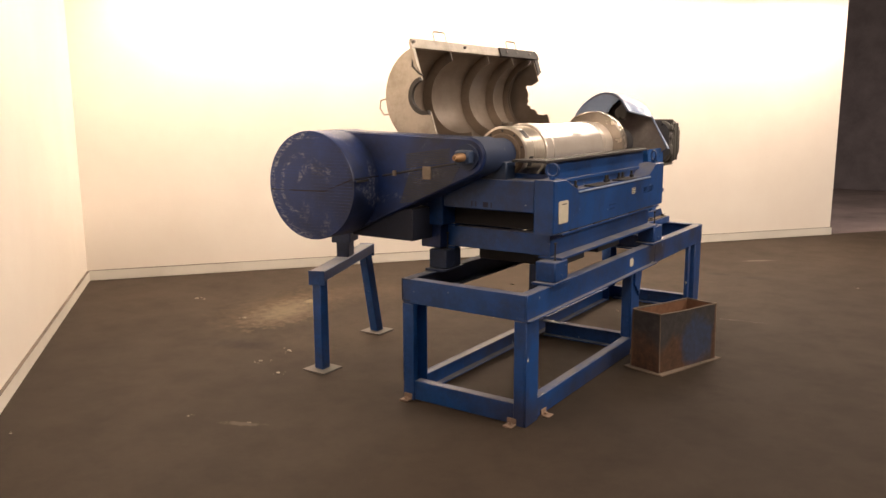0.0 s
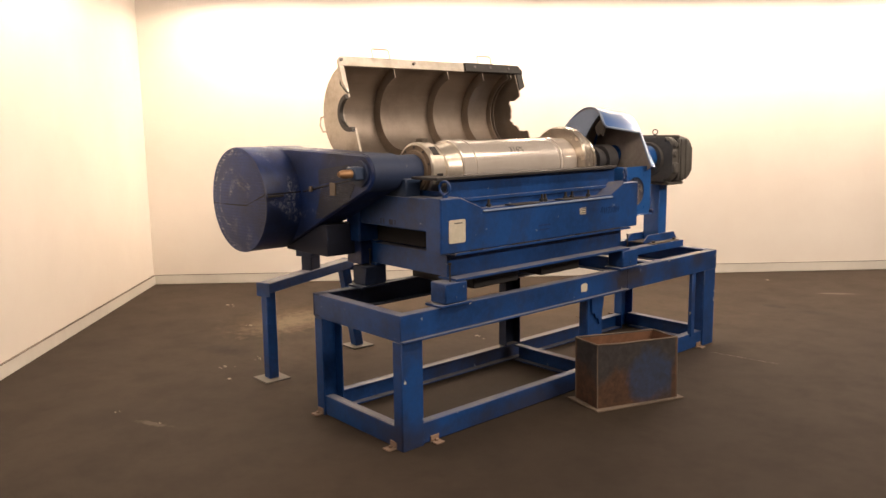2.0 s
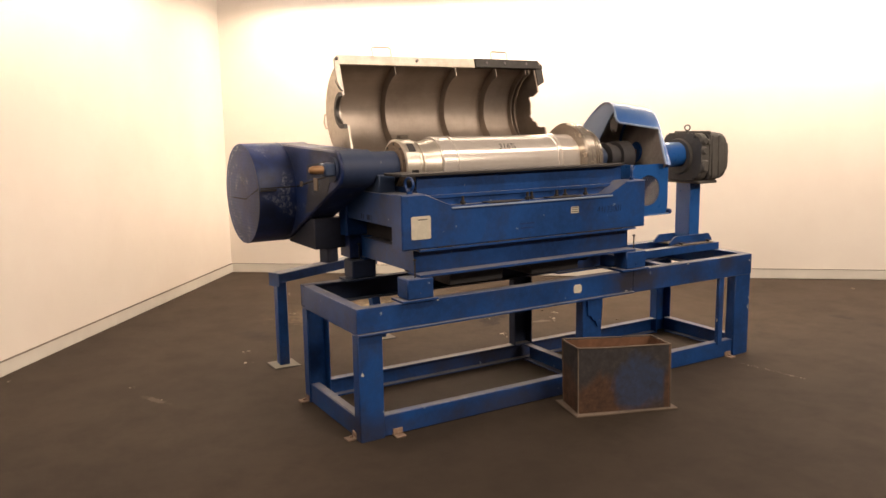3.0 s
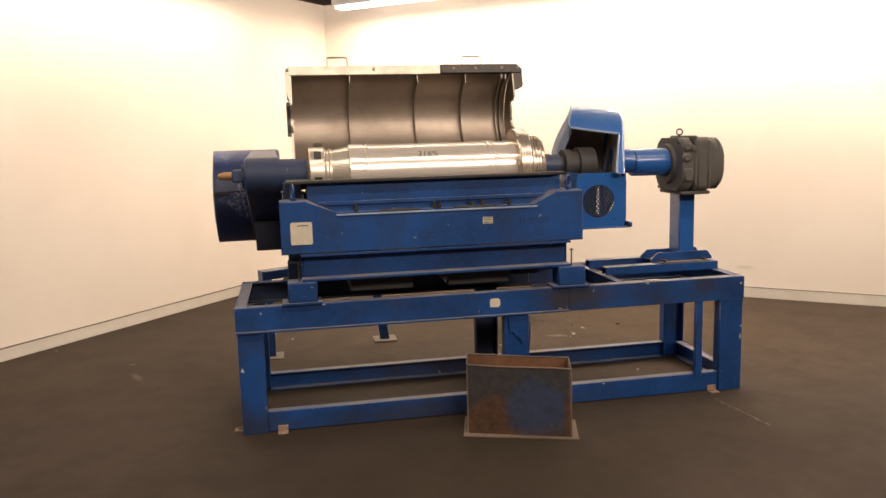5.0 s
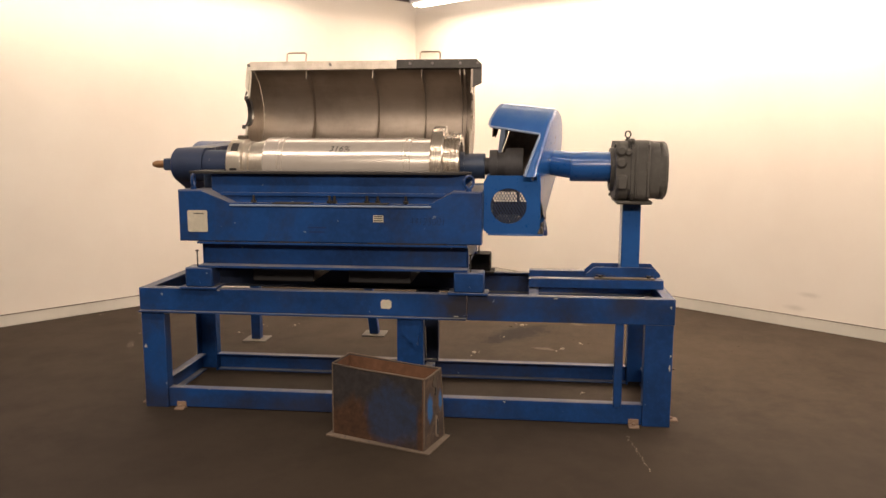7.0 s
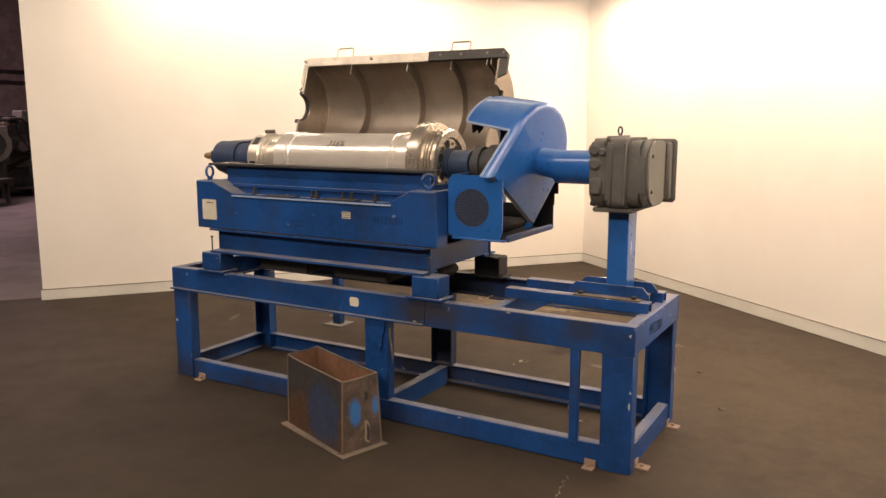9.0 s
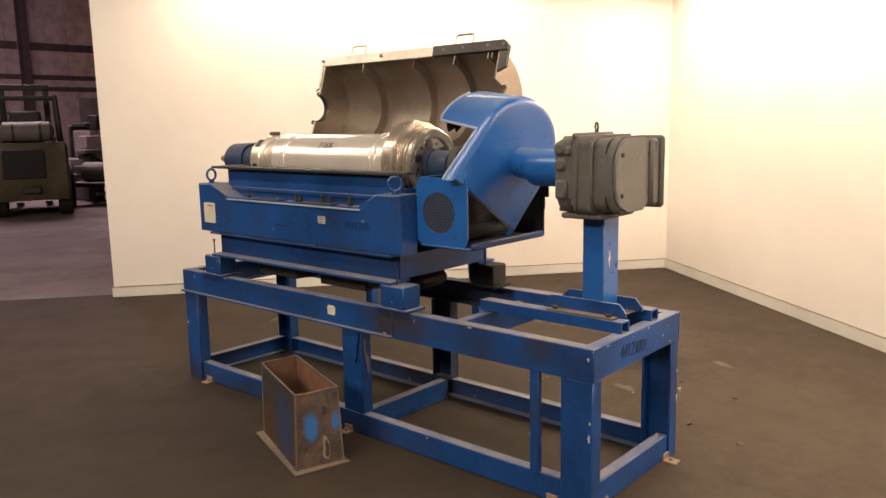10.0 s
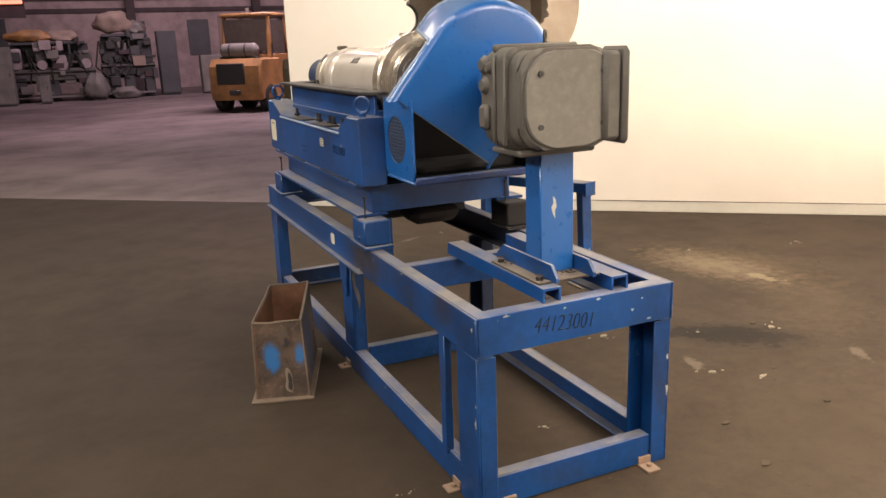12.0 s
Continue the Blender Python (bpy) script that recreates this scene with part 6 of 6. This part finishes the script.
part("bore", lathe(bmesh.new(), (-5.53, -11.19, 0.985), (-5.35, -10.85, 1.02), [(0, 0.001), (0, 0.239), (0.01, 0.239), (0.01, 0.001)], 28), BLACK, pm, "dark bore of the pipe")
for dx in (-0.22, 0.22):
    part("leg", box(-5.45 + dx - 0.04, -5.45 + dx + 0.04, -11.12, -11.02, 0, 0.80, bevel=0.005), PALE, pm)
lump("tarpaulin", (-1.15, -25.2, 2.10), (0.30, 0.3, 0.25), PALE, "small pale bundle lying on the black machine", "tarpaulin", 11.0)
lump("tarpaulin", (1.2, -25.0, 1.90), (0.5, 0.3, 0.22), TAN, "tan bundle lying on the grey machine", "tarpaulin", 14.0)
lump("tarpaulin", (5.0, -24.5, 1.80), (0.8, 0.3, 0.3), PALE, "pale covered heap lying on the machine", "tarpaulin", 17.0)

# orange strip heater glowing high on the hall wall
ht = thing("strip_heater", (4.1, -28.0, 3.26), "long orange glowing strip heater under the hall roof", "heater")
part("element", box(2.30, 5.9, -28.03, -27.97, 3.27, 3.40, bevel=0.01), glow("orange_glow", (1.0, 0.13, 0.012), 1.3), ht, "glowing orange element")
part("reflector", box(2.25, 5.95, -28.16, -28.04, 3.24, 3.55, bevel=0.01), DARK_STEEL, ht)
part("skirt", box(2.25, 5.95, -28.14, -28.10, 2.80, 3.239, bevel=0.01), HALL_DARK, ht, "dark red brown skirt below the heater")
for x in (2.5, 5.7):
    part("hanger", rod(bmesh.new(), (x, -28.1, 3.55), (x, -28.1, 7.2), 0.012, seg=6), DARK_STEEL, ht)

# flakes of paint and grit lying on the floor round the machine
rnd = random.Random(21)
pale, grit = bmesh.new(), bmesh.new()


def flake(bm, x, y, z, size):
    a0 = rnd.uniform(0, 6.28)
    ring = [Vector((x + size * rnd.uniform(0.5, 1.2) * math.cos(a0 + 6.283 * i / 6), y + size * rnd.uniform(0.3, 0.9) * math.sin(a0 + 6.283 * i / 6), z)) for i in range(6)]
    low_ring = [bm.verts.new(p) for p in ring]
    top_ring = [bm.verts.new(p + Vector((0, 0, size * rnd.uniform(0.15, 0.4)))) for p in ring]
    bm.faces.new(top_ring)
    for i in range(6):
        bm.faces.new((low_ring[i], low_ring[(i + 1) % 6], top_ring[(i + 1) % 6], top_ring[i]))


for x, y, size in ((-1.347, 2.194, 0.022), (-1.50, 2.32, 0.016), (-1.965, 1.924, 0.022), (-3.367, 0.817, 0.022), (-1.62, 1.80, 0.010), (0.893, 4.012, 0.010), (-0.47, 2.27, 0.012), (-0.76, 2.33, 0.010), (-1.20, 1.62, 0.020), (-1.94, -1.36, 0.009),
                   (-1.43, -0.77, 0.008), (-1.12, -0.66, 0.006), (-1.77, 0.01, 0.016), (-1.53, -0.08, 0.014), (-1.78, 0.25, 0.014), (-0.75, 4.96, 0.012), (-2.6, 0.62, 0.018)):
    for k in range(4):
        flake(pale, x + rnd.gauss(0, 0.9) * size * (k > 0) * 2, y + rnd.gauss(0, 0.9) * size * (k > 0) * 2, 0.0005, size * (1 if k == 0 else rnd.uniform(0.15, 0.5)))
for k in range(26):
    f = k / 25
    flake(pale, 0.12 + 0.40 * f + rnd.gauss(0, 0.003), 2.436 + 0.055 * f + rnd.gauss(0, 0.004), 0.0005, rnd.uniform(0.002, 0.005))
for x, y, size in ((-1.065, 2.563, 0.020), (-1.536, 2.607, 0.020), (-0.972, 2.839, 0.022), (-1.60, 2.28, 0.014), (-1.93, 1.84, 0.018)):
    flake(grit, x, y, 0.0005, size)
for k in range(120):
    flake(grit, rnd.gauss(-1.8, 0.7), rnd.gauss(1.8, 0.8), 0.0005, rnd.uniform(0.003, 0.008))
for k in range(110):
    flake(grit, rnd.uniform(-0.46, -0.25), rnd.choice((rnd.uniform(2.31, 2.42), rnd.uniform(2.55, 2.59))), FH + 0.0522, rnd.uniform(0.002, 0.007))
whole("floor_debris", pale, paint("pale_paint_flakes", (0.34, 0.30, 0.235), 0.8, 0, grime=0.5), "scattered pale paint flakes on the floor", "debris", kind="stuff", smooth=0)
whole("grit", grit, paint("brown_grit", (0.075, 0.055, 0.038), 0.9, 0, grime=0.6), "brown grit and dirt crumbs lying about", "grit", kind="stuff", smooth=0)
